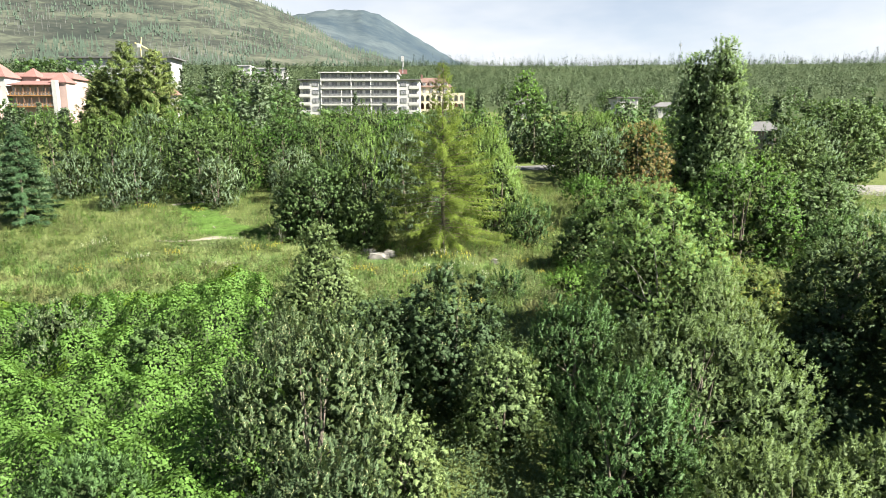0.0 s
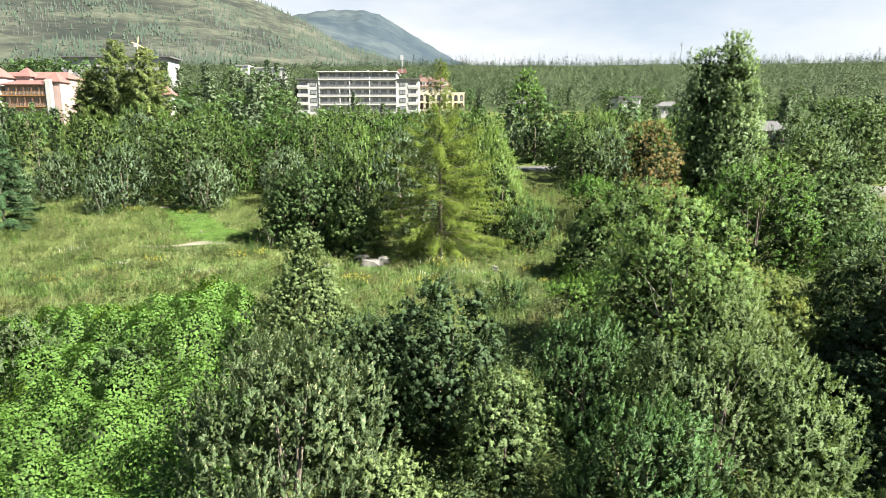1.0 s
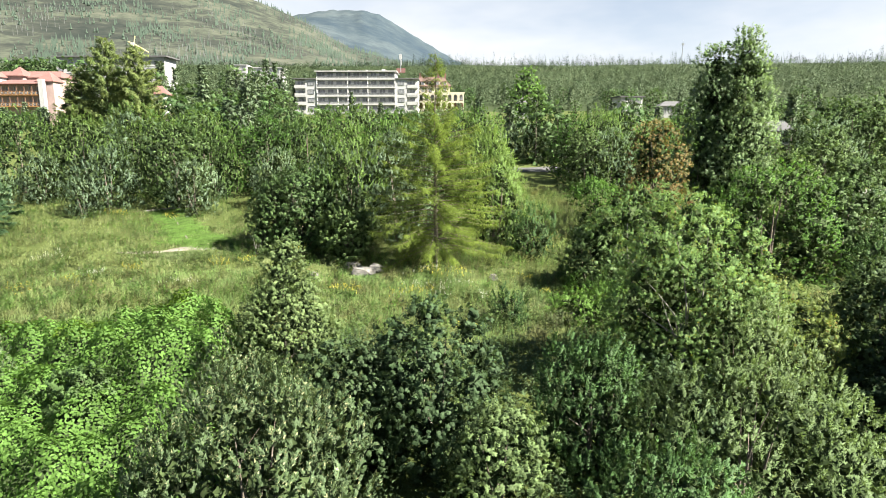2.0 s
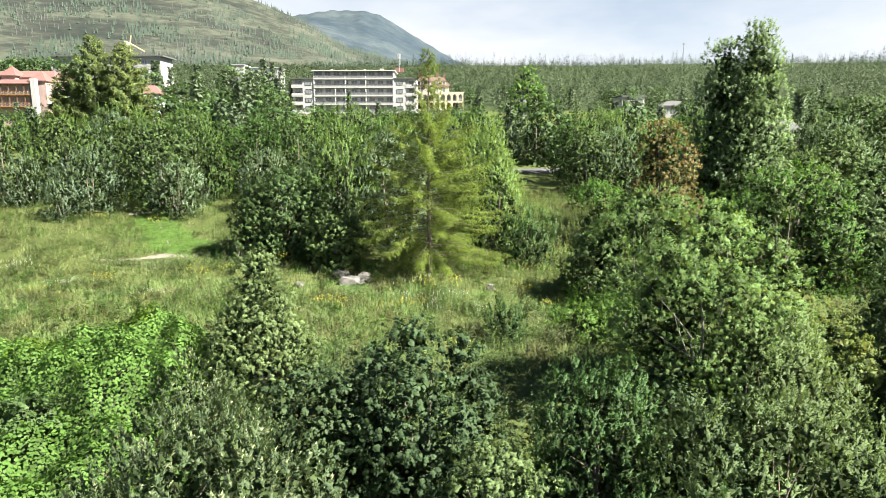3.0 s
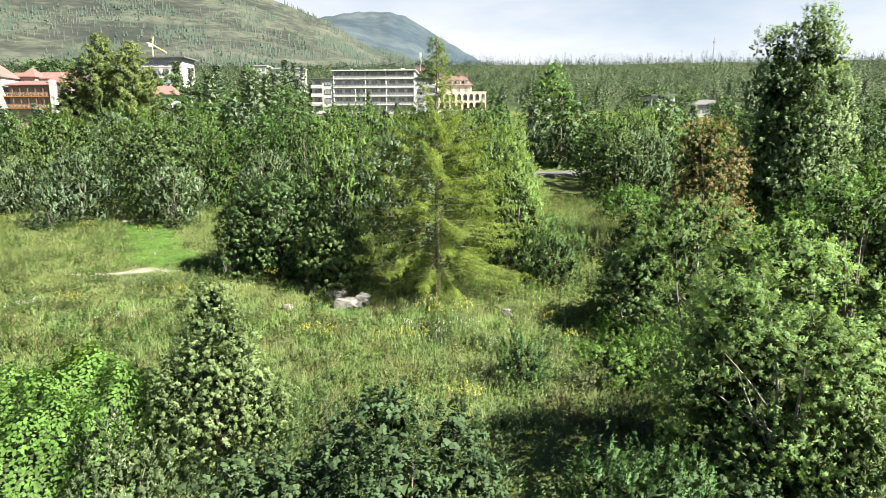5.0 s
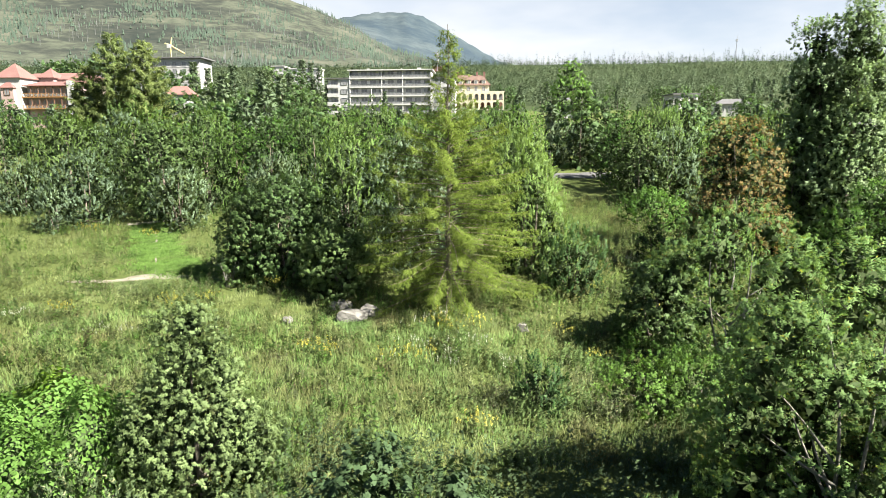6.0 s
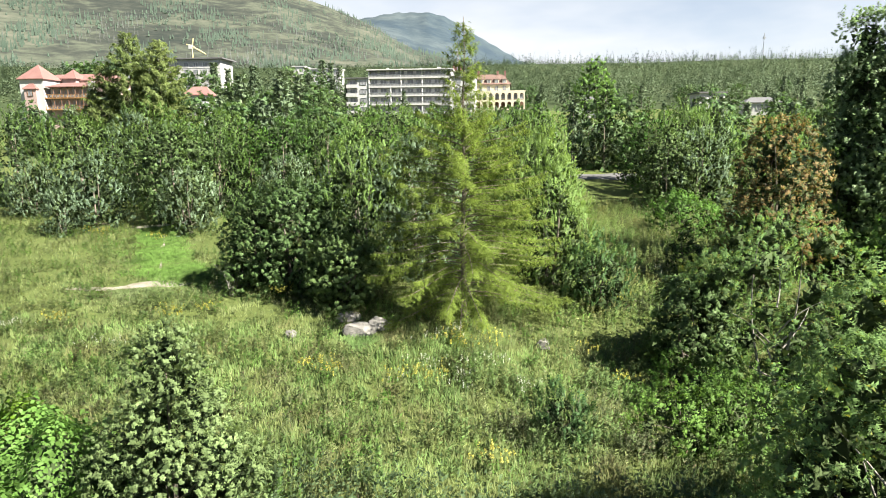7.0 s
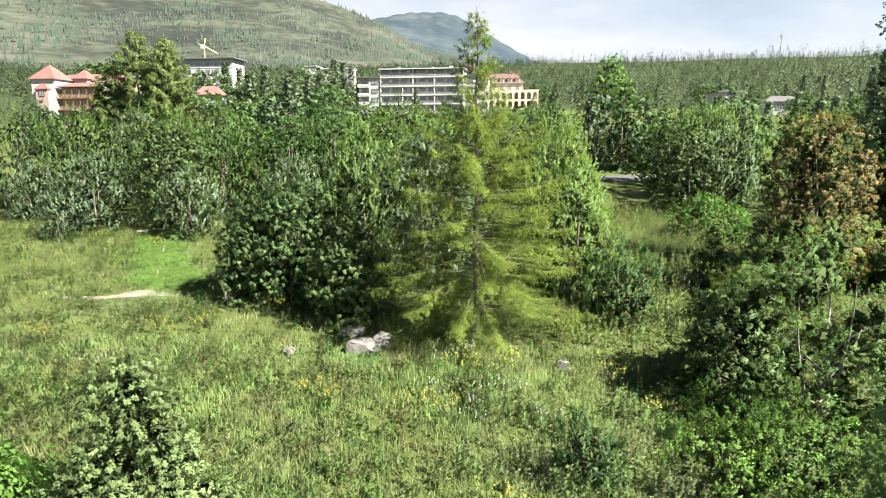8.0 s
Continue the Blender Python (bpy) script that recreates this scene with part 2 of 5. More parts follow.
def wave(x, y, scale, seed):
    """Smooth pseudo-noise between about -1 and 1."""
    r = np.random.default_rng(seed)
    v = 0
    for k in range(7):
        a, f, ph = r.uniform(0, 2 * np.pi), r.uniform(0.6, 1.9) / scale, r.uniform(0, 2 * np.pi)
        v = v + np.sin((x * np.cos(a) + y * np.sin(a)) * f * 2 * np.pi + ph)
    return v / 3.2


def smooth(a, b, v):
    u = np.clip((v - a) / (b - a), 0, 1)
    return u * u * (3 - 2 * u)


def ground_z(x, y):
    x, y = np.asarray(x, float), np.asarray(y, float)
    r, az = np.hypot(x, y) + 1e-6, np.degrees(np.arctan2(x, y))
    near = np.interp(y, Y_KNOTS, Z_KNOTS) - 0.05 * np.clip(x, 0, 18) * smooth(65, 45, y) + 0.12 * wave(x, y, 9, 3) + 0.5 * wave(x, y, 60, 4) * smooth(60, 160, r)
    a, b, c = np.interp(az, AZ_A, EL_A), np.interp(az, AZ_B, EL_B), np.interp(az, AZ_C, EL_C)
    lr = np.log(r)
    e = np.full_like(r, 1.9)
    for (r0, e0), (r1, e1) in (((230, 1.9 + 0 * a), (400, 0.5 * a + 1.0)), ((400, 0.5 * a + 1.0), (720, a)), ((720, a), (950, a - 0.5)), ((950, a - 0.5), (1900, np.maximum(b, a - 1))),
                               ((1900, np.maximum(b, a - 1)), (2600, np.maximum(b, a - 1) - 1.2)), ((2600, np.maximum(b, a - 1) - 1.2), (4200, c)), ((4200, c), (4850, c - 2.5))):
        u = np.clip((lr - np.log(r0)) / (np.log(r1) - np.log(r0)), 0, 1)
        e = np.where(r >= r0, e0 + (e1 - e0) * u, e)
    rough = 0.0028 * r * (wave(x, y, 150, 5) * 0.5 + wave(x, y, 40, 6) * 0.18) * smooth(400, 1200, r)
    far = 10 + r * np.tan(np.radians(e)) + rough
    front = smooth(110, 65, np.abs(az))
    far = far * front + (1 - front) * near
    return near + (far - near) * smooth(210, 330, r)


def gz(x, y):
    return float(ground_z(x, y))


def np_mesh(name, verts, faces, mats, slots=None, smooth_shade=False, normals=None):
    """A mesh from vertex and face arrays; all faces have the same number of corners. normals: one for each vertex, for leaves that curl."""
    verts, faces = np.asarray(verts, np.float32).reshape(-1, 3), np.asarray(faces, np.int32)
    me = bpy.data.meshes.new(name)
    n, k = faces.shape
    me.vertices.add(len(verts))
    me.vertices.foreach_set("co", verts.ravel())
    me.loops.add(n * k)
    me.loops.foreach_set("vertex_index", faces.ravel())
    me.polygons.add(n)
    me.polygons.foreach_set("loop_start", np.arange(0, n * k, k, dtype=np.int32))
    if slots is not None:
        me.polygons.foreach_set("material_index", np.asarray(slots, np.int32))
    me.polygons.foreach_set("use_smooth", np.full(n, smooth_shade or normals is not None))
    for m in mats:
        me.materials.append(m)
    me.update(calc_edges=True)
    if normals is not None:
        me.attributes.new("custom_normal", "FLOAT_VECTOR", "POINT").data.foreach_set("vector", np.asarray(normals, np.float32).ravel())
    return me


def mesh_part(name, me, parent=None, label=""):
    ob = new(name, me)
    if parent is not None:
        ob.parent = parent
    return tagged(ob, label)


def thing(name, x, y, z, label, category, group="", turn=0.0):
    ob = new(name)
    ob.matrix_basis = pose(x, y, z, 0, 0, turn)
    ob.empty_display_size = 0.3
    return tagged(ob, label, category, group)


def build_ground():
    az = np.concatenate([np.linspace(-52, 52, 313), np.linspace(52, 308, 60)[1:-1]])
    rr = np.concatenate([[0.05], np.linspace(2, 120, 60), np.geomspace(122, 4850, 96)])
    A, R = np.meshgrid(np.radians(az), rr)
    x, y = R * np.sin(A), R * np.cos(A)
    z = ground_z(x, y)
    v = np.stack([x, y, z], -1).reshape(-1, 3)
    na, nr = len(az), len(rr)
    i, j = np.meshgrid(np.arange(nr - 1), np.arange(na), indexing="ij")
    j2 = (j + 1) % na
    f = np.stack([i * na + j, i * na + j2, (i + 1) * na + j2, (i + 1) * na + j], -1).reshape(-1, 4)[:, ::-1]
    rm = np.repeat((rr[:-1] + rr[1:]) / 2, na)
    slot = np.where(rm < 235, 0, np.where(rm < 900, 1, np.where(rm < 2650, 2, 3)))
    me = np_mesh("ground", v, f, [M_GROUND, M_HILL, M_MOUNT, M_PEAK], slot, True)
    tagged(new("ground", me), "meadow rising to forested hillside and mountains with painted haze", "ground", kind="structure")


build_ground()


# ---- plants ----
def unit(v):
    return v / (np.linalg.norm(v, axis=-1, keepdims=True) + 1e-9)


def leaf_quads(pos, axis, nrm, ln, wd, fold=0.15, mid=0.45):
    side = unit(np.cross(axis, nrm))
    up = np.cross(side, axis)
    m = pos + axis * (mid * ln)[:, None] + up * (fold * wd)[:, None]
    s = side * (0.5 * wd)[:, None]
    return np.stack([pos, m + s, pos + axis * ln[:, None], m - s], 1).reshape(-1, 3)


def leaf_tris(pos, axis, nrm, ln, wd):
    side = unit(np.cross(axis, nrm)) * (0.5 * wd)[:, None]
    low = pos + axis * (0.18 * ln)[:, None]
    return np.stack([low - side, low + side, pos + axis * ln[:, None]], 1).reshape(-1, 3)


def tris_of(n):
    return np.arange(3 * n, dtype=np.int32).reshape(-1, 3)


def quads_of(n):
    return np.arange(4 * n, dtype=np.int32).reshape(-1, 4)


def sprays(r, p, d, ln, k, ll, lw, spread=0.75, flat=0.4, droop=0.0, fold=0.15, out=None, small=False, curl=0.5):
    """k leaves along each shoot that starts at p and grows along d: corners, and the normals of the curled blades."""
    n = len(p)
    s = r.uniform(0.05, 1, (n, k))
    along = ln[:, None] * s
    pos = p[:, None] + d[:, None] * along[..., None]
    pos[..., 2] -= droop * along ** 2
    rnd = unit(r.normal(size=(n, k, 3)))
    perp = unit(rnd - (rnd * d[:, None]).sum(-1, keepdims=True) * d[:, None])
    axis = unit(d[:, None] * (1 - spread) + perp * spread)
    face = np.array([0, 0, 1.0]) + 0 * pos if out is None else out[:, None] + np.array([0, 0, 0.28])
    nrm = unit(unit(r.normal(size=(n, k, 3))) * 0.45 + unit(r.normal(size=(n, 1, 3))) * 0.3 + face + np.array([0, 0, 0.8]) * flat)
    soft = unit(face + perp * curl + unit(r.normal(size=(n, k, 3))) * 0.2 + unit(r.normal(size=(n, 1, 3))) * 0.16)
    u = r.uniform(0.7, 1.3, (n, k))
    make, corners = (leaf_tris, 3) if small else (leaf_quads, 4)
    v = make(pos.reshape(-1, 3), axis.reshape(-1, 3), nrm.reshape(-1, 3), (ll * u).ravel(), (lw * u).ravel())
    return v, np.repeat(soft.reshape(-1, 3), corners, 0)


def leaf_mesh(name, packs, mat, small=True, inside=None):
    """Leaves as one mesh, with the dark shade filling inside the crown where there is one."""
    v, nv = np.concatenate([q[0] for q in packs]), np.concatenate([q[1] for q in packs])
    f = tris_of(len(v) // 3) if small else quads_of(len(v) // 4)[:, [0, 1, 2, 0, 2, 3]].reshape(-1, 3)
    if inside is None:
        return np_mesh(name, v, f, [mat], None, True, nv)
    return np_mesh(name, np.concatenate([v, inside[0]]), np.concatenate([f, inside[1] + len(v)]), [mat, M_TWIGSHADE], np.repeat([0, 1], [len(f), len(inside[1])]), True, np.concatenate([nv, inside[2]]))


def on_clumps(r, clumps, n, heart):
    """n points on the outer sides of leaf clumps (x, y, z, rx, rz), with the way out of each clump."""
    c, rad = clumps[:, :3], clumps[:, [3, 3, 4]]
    w = clumps[:, 3] * clumps[:, 4]
    pick = r.choice(len(clumps), n, p=w / w.sum())
    d = unit(r.normal(size=(n, 3)))
    face = unit(c[pick] - heart)
    away = (d * face).sum(1)
    d = np.where((away < -0.2)[:, None], unit(d - 2 * away[:, None] * face), d)
    p = c[pick] + d * rad[pick] * r.uniform(0.72, 1.04, n)[:, None]
    keep = np.ones(n, bool)
    for i in range(len(clumps)):
        near = np.linalg.norm((p - c[i]) / rad[i], axis=1)
        keep &= (pick == i) | (near > 0.62)
    return p[keep], unit(d / rad[pick])[keep], face[keep]


def twig_shade(r, lobes, fill, count):
    """Loose dark sprays for twigs inside each bough; their colour paints shade into gaps."""
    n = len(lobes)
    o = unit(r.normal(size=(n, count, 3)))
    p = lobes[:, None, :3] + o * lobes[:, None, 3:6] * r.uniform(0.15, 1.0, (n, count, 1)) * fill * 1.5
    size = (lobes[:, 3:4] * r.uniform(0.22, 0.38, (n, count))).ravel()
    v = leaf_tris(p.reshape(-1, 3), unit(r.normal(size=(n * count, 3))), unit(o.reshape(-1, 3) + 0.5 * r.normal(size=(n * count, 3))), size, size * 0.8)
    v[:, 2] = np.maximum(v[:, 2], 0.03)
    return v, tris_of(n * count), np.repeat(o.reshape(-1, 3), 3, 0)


def profile(shape, u):
    if shape == "dome":
        return np.where(u > 0.4, np.sqrt(np.clip(1 - ((u - 0.4) / 0.6) ** 2, 0, 1)), 0.8 + 0.5 * u)
    if shape == "cone":
        return np.where(u < 0.25, 0.75 + u, (1.02 - u) ** 0.75 * 1.24)
    if shape == "column":
        return np.where(u < 0.3, 0.65 + 1.1 * u, np.clip(1.05 - u, 0, 1) ** 0.45 * 1.14)
    return np.sqrt(np.clip(1 - (2 * u - 1) ** 2, 0, 1))


def tube(pts, radii, sides=7):
    pts, n = np.asarray(pts, float), len(pts)
    v = []
    for i in range(n):
        t = unit(pts[min(i + 1, n - 1)] - pts[max(i - 1, 0)])
        a = unit(np.cross(t, [0.31, 0.95, 0.11]))
        b = np.cross(t, a)
        th = np.arange(sides) * 2 * np.pi / sides
        v.append(pts[i] + radii[i] * (np.cos(th)[:, None] * a + np.sin(th)[:, None] * b))
    f = [(i * sides + j, i * sides + (j + 1) % sides, (i + 1) * sides + (j + 1) % sides, (i + 1) * sides + j) for i in range(n - 1) for j in range(sides)]
    return np.concatenate(v), np.array(f)


def bent(r, a, b, n=6, sag=0.12):
    a, b = np.asarray(a, float), np.asarray(b, float)
    u = np.linspace(0, 1, n)[:, None]
    bow = np.append(r.normal(size=2), 0.6) * np.linalg.norm(b - a) * sag
    return a + (b - a) * u + np.sin(u * np.pi) * bow * 0.6


SPECIES = {  # leaf length, width, leaves a shoot, shoot length, upward pull, flatness, spread, material, share of leaves
    "willow": (0.102, 0.043, 24, 0.75, 0.75, 0.25, 0.5, M_WILLOW, 1.7),
    "lightwillow": (0.096, 0.040, 24, 0.7, 0.7, 0.25, 0.5, M_LIGHTWIL, 1.6),
    "greywillow": (0.102, 0.044, 24, 0.65, 0.78, 0.2, 0.45, M_GREYWIL, 1.7),
    "maple": (0.090, 0.081, 18, 0.5, 0.15, 0.6, 0.85, M_MAPLE, 1.35),
    "alder": (0.078, 0.058, 20, 0.45, 0.15, 0.35, 0.75, M_ALDER, 1.9),
    "rowan": (0.090, 0.041, 26, 0.5, 0.2, 0.5, 0.85, M_ROWAN, 2.1),
    "yellow": (0.115, 0.065, 18, 0.5, 0.15, 0.55, 0.85, M_YELROW, 1.6),
    "poplar": (0.115, 0.115, 16, 0.7, 0.6, 0.2, 0.8, M_POPLAR, 1.4),
    "green": (0.135, 0.075, 18, 0.7, 0.45, 0.35, 0.7, M_GREEN, 2.0),
    "lime": (0.145, 0.1, 16, 0.6, 0.3, 0.4, 0.7, M_LIME, 2.0),
    "dark": (0.12, 0.095, 20, 0.55, 0.3, 0.4, 0.75, M_DARK, 2.3),
    "rust": (0.14, 0.085, 16, 0.6, 0.1, 0.4, 0.8, M_RUST, 2.2),
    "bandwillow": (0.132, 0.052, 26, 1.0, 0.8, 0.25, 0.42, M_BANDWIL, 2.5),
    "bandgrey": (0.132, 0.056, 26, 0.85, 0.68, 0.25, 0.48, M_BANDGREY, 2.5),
    "village": (0.42, 0.42, 10, 1.2, 0.35, 0.4, 0.75, M_VILLAGE, 1.65),
}


def tree(name, label, x, y, h, w, kind, seed, leaves=20000, shape="dome", low=0.1, lobes=24, lobe=0.24, stems=1, group="", bark=None, limbs=7, scale=1.0, category="tree", fill=0.4):
    r = np.random.default_rng(seed)
    ll, lw, k, sl, up, flat, spread, mat, share = SPECIES[kind]
    leaves, small = int(leaves * share * 0.8), kind != "maple"
    grow = 1.12 if ll < 0.13 else 1.22
    leaves = int(leaves * (1.1 if ll < 0.13 else 0.85))
    ll, lw = grow * ll * scale, 1.08 * grow * lw * scale
    base = thing(name, x, y, gz(x, y) - 0.05, label, category, group, 0)
    L = []
    lobes = int(lobes * 1.15)
    tall = 1.35 if "willow" in kind else 1.2 if kind in ("poplar", "green") else 0.9
    wt = np.cumsum(profile(shape, np.linspace(low, 1, 60)) + 0.25)      # spread the boughs evenly over the crown's outside
    us = np.interp((np.arange(lobes) + 0.5) / lobes, wt / wt[-1], np.linspace(low, 1, 60))
    size = 0.62 * math.sqrt(math.pi * w * 0.8 * h * (1 - low) / lobes)
    for i in range(lobes):
        u = float(us[i])
        lr = size * r.uniform(0.7, 1.25) * (1.1 - 0.3 * u)
        R = max(w / 2 * float(profile(shape, np.array(u))) - lr * 0.8, 0) * r.uniform(0.86, 1.08)
        th = i * 2.39996 + r.uniform(-0.35, 0.35)
        L.append((R * np.cos(th), R * np.sin(th), min(u * h, h - lr * 0.8) * r.uniform(0.94, 1.04), lr, lr, lr * tall * r.uniform(0.8, 1.2)))
    L = np.array(L)
    heart = np.array([0, 0, h * 0.3])
    each = 14 if ll < 0.16 else 11 if ll < 0.25 else 7
    q = (np.arange(each) + 0.5) / each
    ring, lift = np.arange(each) * 2.39996, 1 - 1.35 * q
    cap = np.stack([np.sqrt(1 - lift ** 2) * np.cos(ring), np.sqrt(1 - lift ** 2) * np.sin(ring), lift], -1)
    face = unit(L[:, :3] - heart)
    one = unit(np.cross(face, np.array([0.3, 0.2, 0.93])))
    two = np.cross(face, one)
    ways = unit(cap[None, :, :1] * one[:, None] + cap[None, :, 1:2] * two[:, None] + cap[None, :, 2:] * face[:, None] + r.normal(0, 0.16, (len(L), each, 3)))
    size2 = L[:, None, 3:4] * r.uniform(0.34, 0.56, (len(L), each, 1)) * (14 / each) ** 0.4
    C = np.concatenate([L[:, None, :3] + ways * L[:, None, 3:6] * r.uniform(0.6, 0.96, (len(L), each, 1)), size2, size2 * (1.25 if kind == "greywillow" else 1.6 if "willow" in kind else tall)], -1).reshape(-1, 5)
    p, o, f = on_clumps(r, C, int(leaves / k * 1.9), heart)
    p, o, f = p[: leaves // k], o[: leaves // k], f[: leaves // k]
    d = unit(o * (1 - up) + np.array([0, 0, 1.0]) * up + r.normal(size=o.shape) * 0.25)
    ln = sl * r.uniform(0.35, 0.85, len(p))
    packs = [sprays(r, p, d, ln, k, ll, lw, spread, flat, 0.12, 0.15, o + f * 0.35, small, 0.38)]
    mesh_part("crown", leaf_mesh("crown", packs, mat, small, twig_shade(r, L, fill, 24 if kind == "village" else 75 if ll < 0.16 else 55)), base)
    bark = bark or M_BARK
    for s in range(stems):
        off = np.array([r.uniform(-1, 1), r.uniform(-1, 1), 0]) * (0.25 if stems > 1 else 0)
        top = np.array([off[0] * 4, off[1] * 4, h * 0.86])
        rad = (h * 0.008 + 0.02) * (0.6 if bark is M_PALEBARK else 1.0)
        a, f = tube(bent(r, off, top, 8, 0.05), np.linspace(rad * 1.4, rad * 0.15, 8))
        mesh_part("trunk", np_mesh("trunk", a, f, [bark], None, True), base)
    order = sorted(L.tolist(), key=lambda q: -q[3])[:limbs]
    for q in order:
        z0 = max(q[2] * r.uniform(0.35, 0.7), h * 0.06)
        a, f = tube(bent(r, (0, 0, z0), q[:3], 7, 0.14), np.linspace(h * 0.005 + 0.01, 0.006, 7), 5)
        mesh_part("limb", np_mesh("limb", a, f, [bark], None, True), base)
    return base


def copies(proto, spots, r):
    for x, y, s in spots:
        copy_thing(proto, pose(x, y, gz(x, y) - 0.05, 0, 0, r.uniform(0, 360)) @ Matrix.Diagonal((s * r.uniform(0.9, 1.1), s * r.uniform(0.9, 1.1), s, 1)))


def conifer(name, label, x, y, h, radius, mat, seed, branches=150, twigs=20, needles=9, droop=0.25, first=0.05, nl=0.15, nw=0.03, hang=0.6, boughs=True, broad=False):
    """A conifer: straight trunk, whorls of boughs with hanging twigs and needle tufts."""
    r = np.random.default_rng(seed)
    base = thing(name, x, y, gz(x, y) - 0.05, label, "tree")
    a, f = tube([(0, 0, z) for z in np.linspace(0, h * 0.995, 10)], np.linspace(h * 0.013, 0.012, 10), 9)
    mesh_part("trunk", np_mesh("trunk", a, f, [M_BARK], None, True), base)
    P, D, O = [], [], []
    for i in range(branches):
        u = first + (1 - first) * ((i + r.random()) / branches) ** 0.92
        if broad:
            env = float(np.interp(u, (0.0, 0.2, 0.5, 0.75, 0.9, 1.0), (0.75, 1.0, 0.9, 0.62, 0.36, 0.1)))
        else:
            env = (1 - u) ** 0.85 * min(1.0, 0.62 + (u - first) * 2.4)
        ln = max(radius * env * r.uniform(0.65, 1.12), 0.22)
        th = i * 2.39996 + r.uniform(-0.3, 0.3)
        out = np.array([np.cos(th), np.sin(th), 0])
        s = np.linspace(0, 1, 6)[:, None]
        line = np.array([0, 0, u * h]) + out * ln * s + np.array([0, 0, 1.0]) * (0.25 * ln * (1 - droop) * s - droop * ln * 1.1 * s * s + 0.22 * ln * s ** 4)
        t, f = tube(line, np.linspace(0.009 + 0.005 * ln, 0.003, 6), 4)
        if boughs:
            mesh_part("bough", np_mesh("bough", t, f, [M_BARK], None, True), base)
        m = max(5, int(twigs * ln / radius * 1.3))
        q = r.uniform(0.12, 1.0, m)
        at = np.stack([np.interp(q, s[:, 0], line[:, c]) for c in range(3)], -1)
        side = np.array([-out[1], out[0], 0]) * r.choice([-1, 1], m)[:, None]
        dd = out * r.uniform(0.2, 0.9, m)[:, None] + side * r.uniform(0.1, 0.8, m)[:, None] + np.array([0, 0, -1]) * (hang * r.uniform(0.3, 1.2, m))[:, None]
        P.append(at)
        D.append(unit(dd))
        O.append(0 * at + out * 0.6 + np.array([0, 0, 0.5]))
    P, D, O = np.concatenate(P), np.concatenate(D), np.concatenate(O)
    v = sprays(r, P, D, r.uniform(0.25, 0.75, len(P)) * (0.5 + radius / 8), needles, nl, nw, 0.55, 0.2, 0.25, 0.05, O, True)
    mesh_part("crown", leaf_mesh("crown", [v], mat), base)
    return base


def larch(name, label, x, y, h, radius, mat, seed):
    """A larch: whorls of long boughs that sink and turn up at the tip, with flat sprays of short soft needles, and a thin spire."""
    r = np.random.default_rng(seed)
    base = thing(name, x, y, gz(x, y) - 0.05, label, "tree")
    a, f = tube([(0.05 * math.sin(z), 0, z) for z in np.linspace(0, h * 0.995, 14)], np.linspace(h * 0.012, 0.012, 14), 9)
    mesh_part("trunk", np_mesh("trunk", a, f, [M_BARK], None, True), base)
    P, D, O, T = [], [], [], []
    levels = 42
    for i in range(levels):
        for j in range(5 if i < 33 else 4):
            u = 0.07 + 0.91 * (max(i + r.uniform(-0.25, 0.25), 0) / levels) ** 0.95
            env = float(np.interp(u, (0.0, 0.1, 0.22, 0.38, 0.5, 0.6, 0.68, 0.76, 0.88, 1.0), (0.7, 0.92, 1.0, 0.9, 0.74, 0.54, 0.34, 0.22, 0.14, 0.04)))
            ln = max(radius * env * r.uniform(0.68, 1.12), 0.25)
            th = i * 1.1 + j * 2 * math.pi / 5 + r.uniform(-0.3, 0.3)
            out, side = np.array([math.cos(th), math.sin(th), 0]), np.array([-math.sin(th), math.cos(th), 0])
            s = np.linspace(0, 1, 8)[:, None]
            rise, sink = 0.12 + 0.5 * u, 0.62 - 0.45 * u
            line = np.array([0, 0, u * h]) + out * ln * s + side * ln * r.normal(0, 0.05) * s * s + np.array([0, 0, ln]) * (rise * s - sink * s * s + 0.26 * s ** 4)
            t, f = tube(line, np.linspace(0.010 + 0.006 * ln, 0.004, 8), 4)
            mesh_part("bough", np_mesh("bough", t, f, [M_BARK], None, True), base)
            m = int((24 * ln + 8) * (1.0 if u < 0.66 else 0.6))
            q = r.uniform(0.1, 1.0, m) ** 0.8
            at = np.stack([np.interp(q, s[:, 0], line[:, c]) for c in range(3)], -1)
            hand = r.choice([-1, 1], m)[:, None]
            dd = out * r.uniform(0.35, 0.95, (m, 1)) + side * hand * r.uniform(0.25, 1.0, (m, 1)) + np.array([0, 0, 1.0]) * r.uniform(-0.75, 0.05, (m, 1))
            P.append(at)
            D.append(unit(dd))
            O.append(0 * at + out * 0.35 + np.array([0, 0, 0.75]) + side * hand * 0.25)
            T.append((0.3 + 0.55 * r.random(m)) * (1.1 - 0.5 * q) * (0.5 + 0.18 * min(ln, 4)))
    P, D, O, T = (np.concatenate(q) for q in (P, D, O, T))
    mesh_part("crown", leaf_mesh("crown", [sprays(r, P, D, T, 13, 0.14, 0.03, 0.5, 0.3, 0.3, 0.05, O, True, 0.3)], mat), base)
    return base


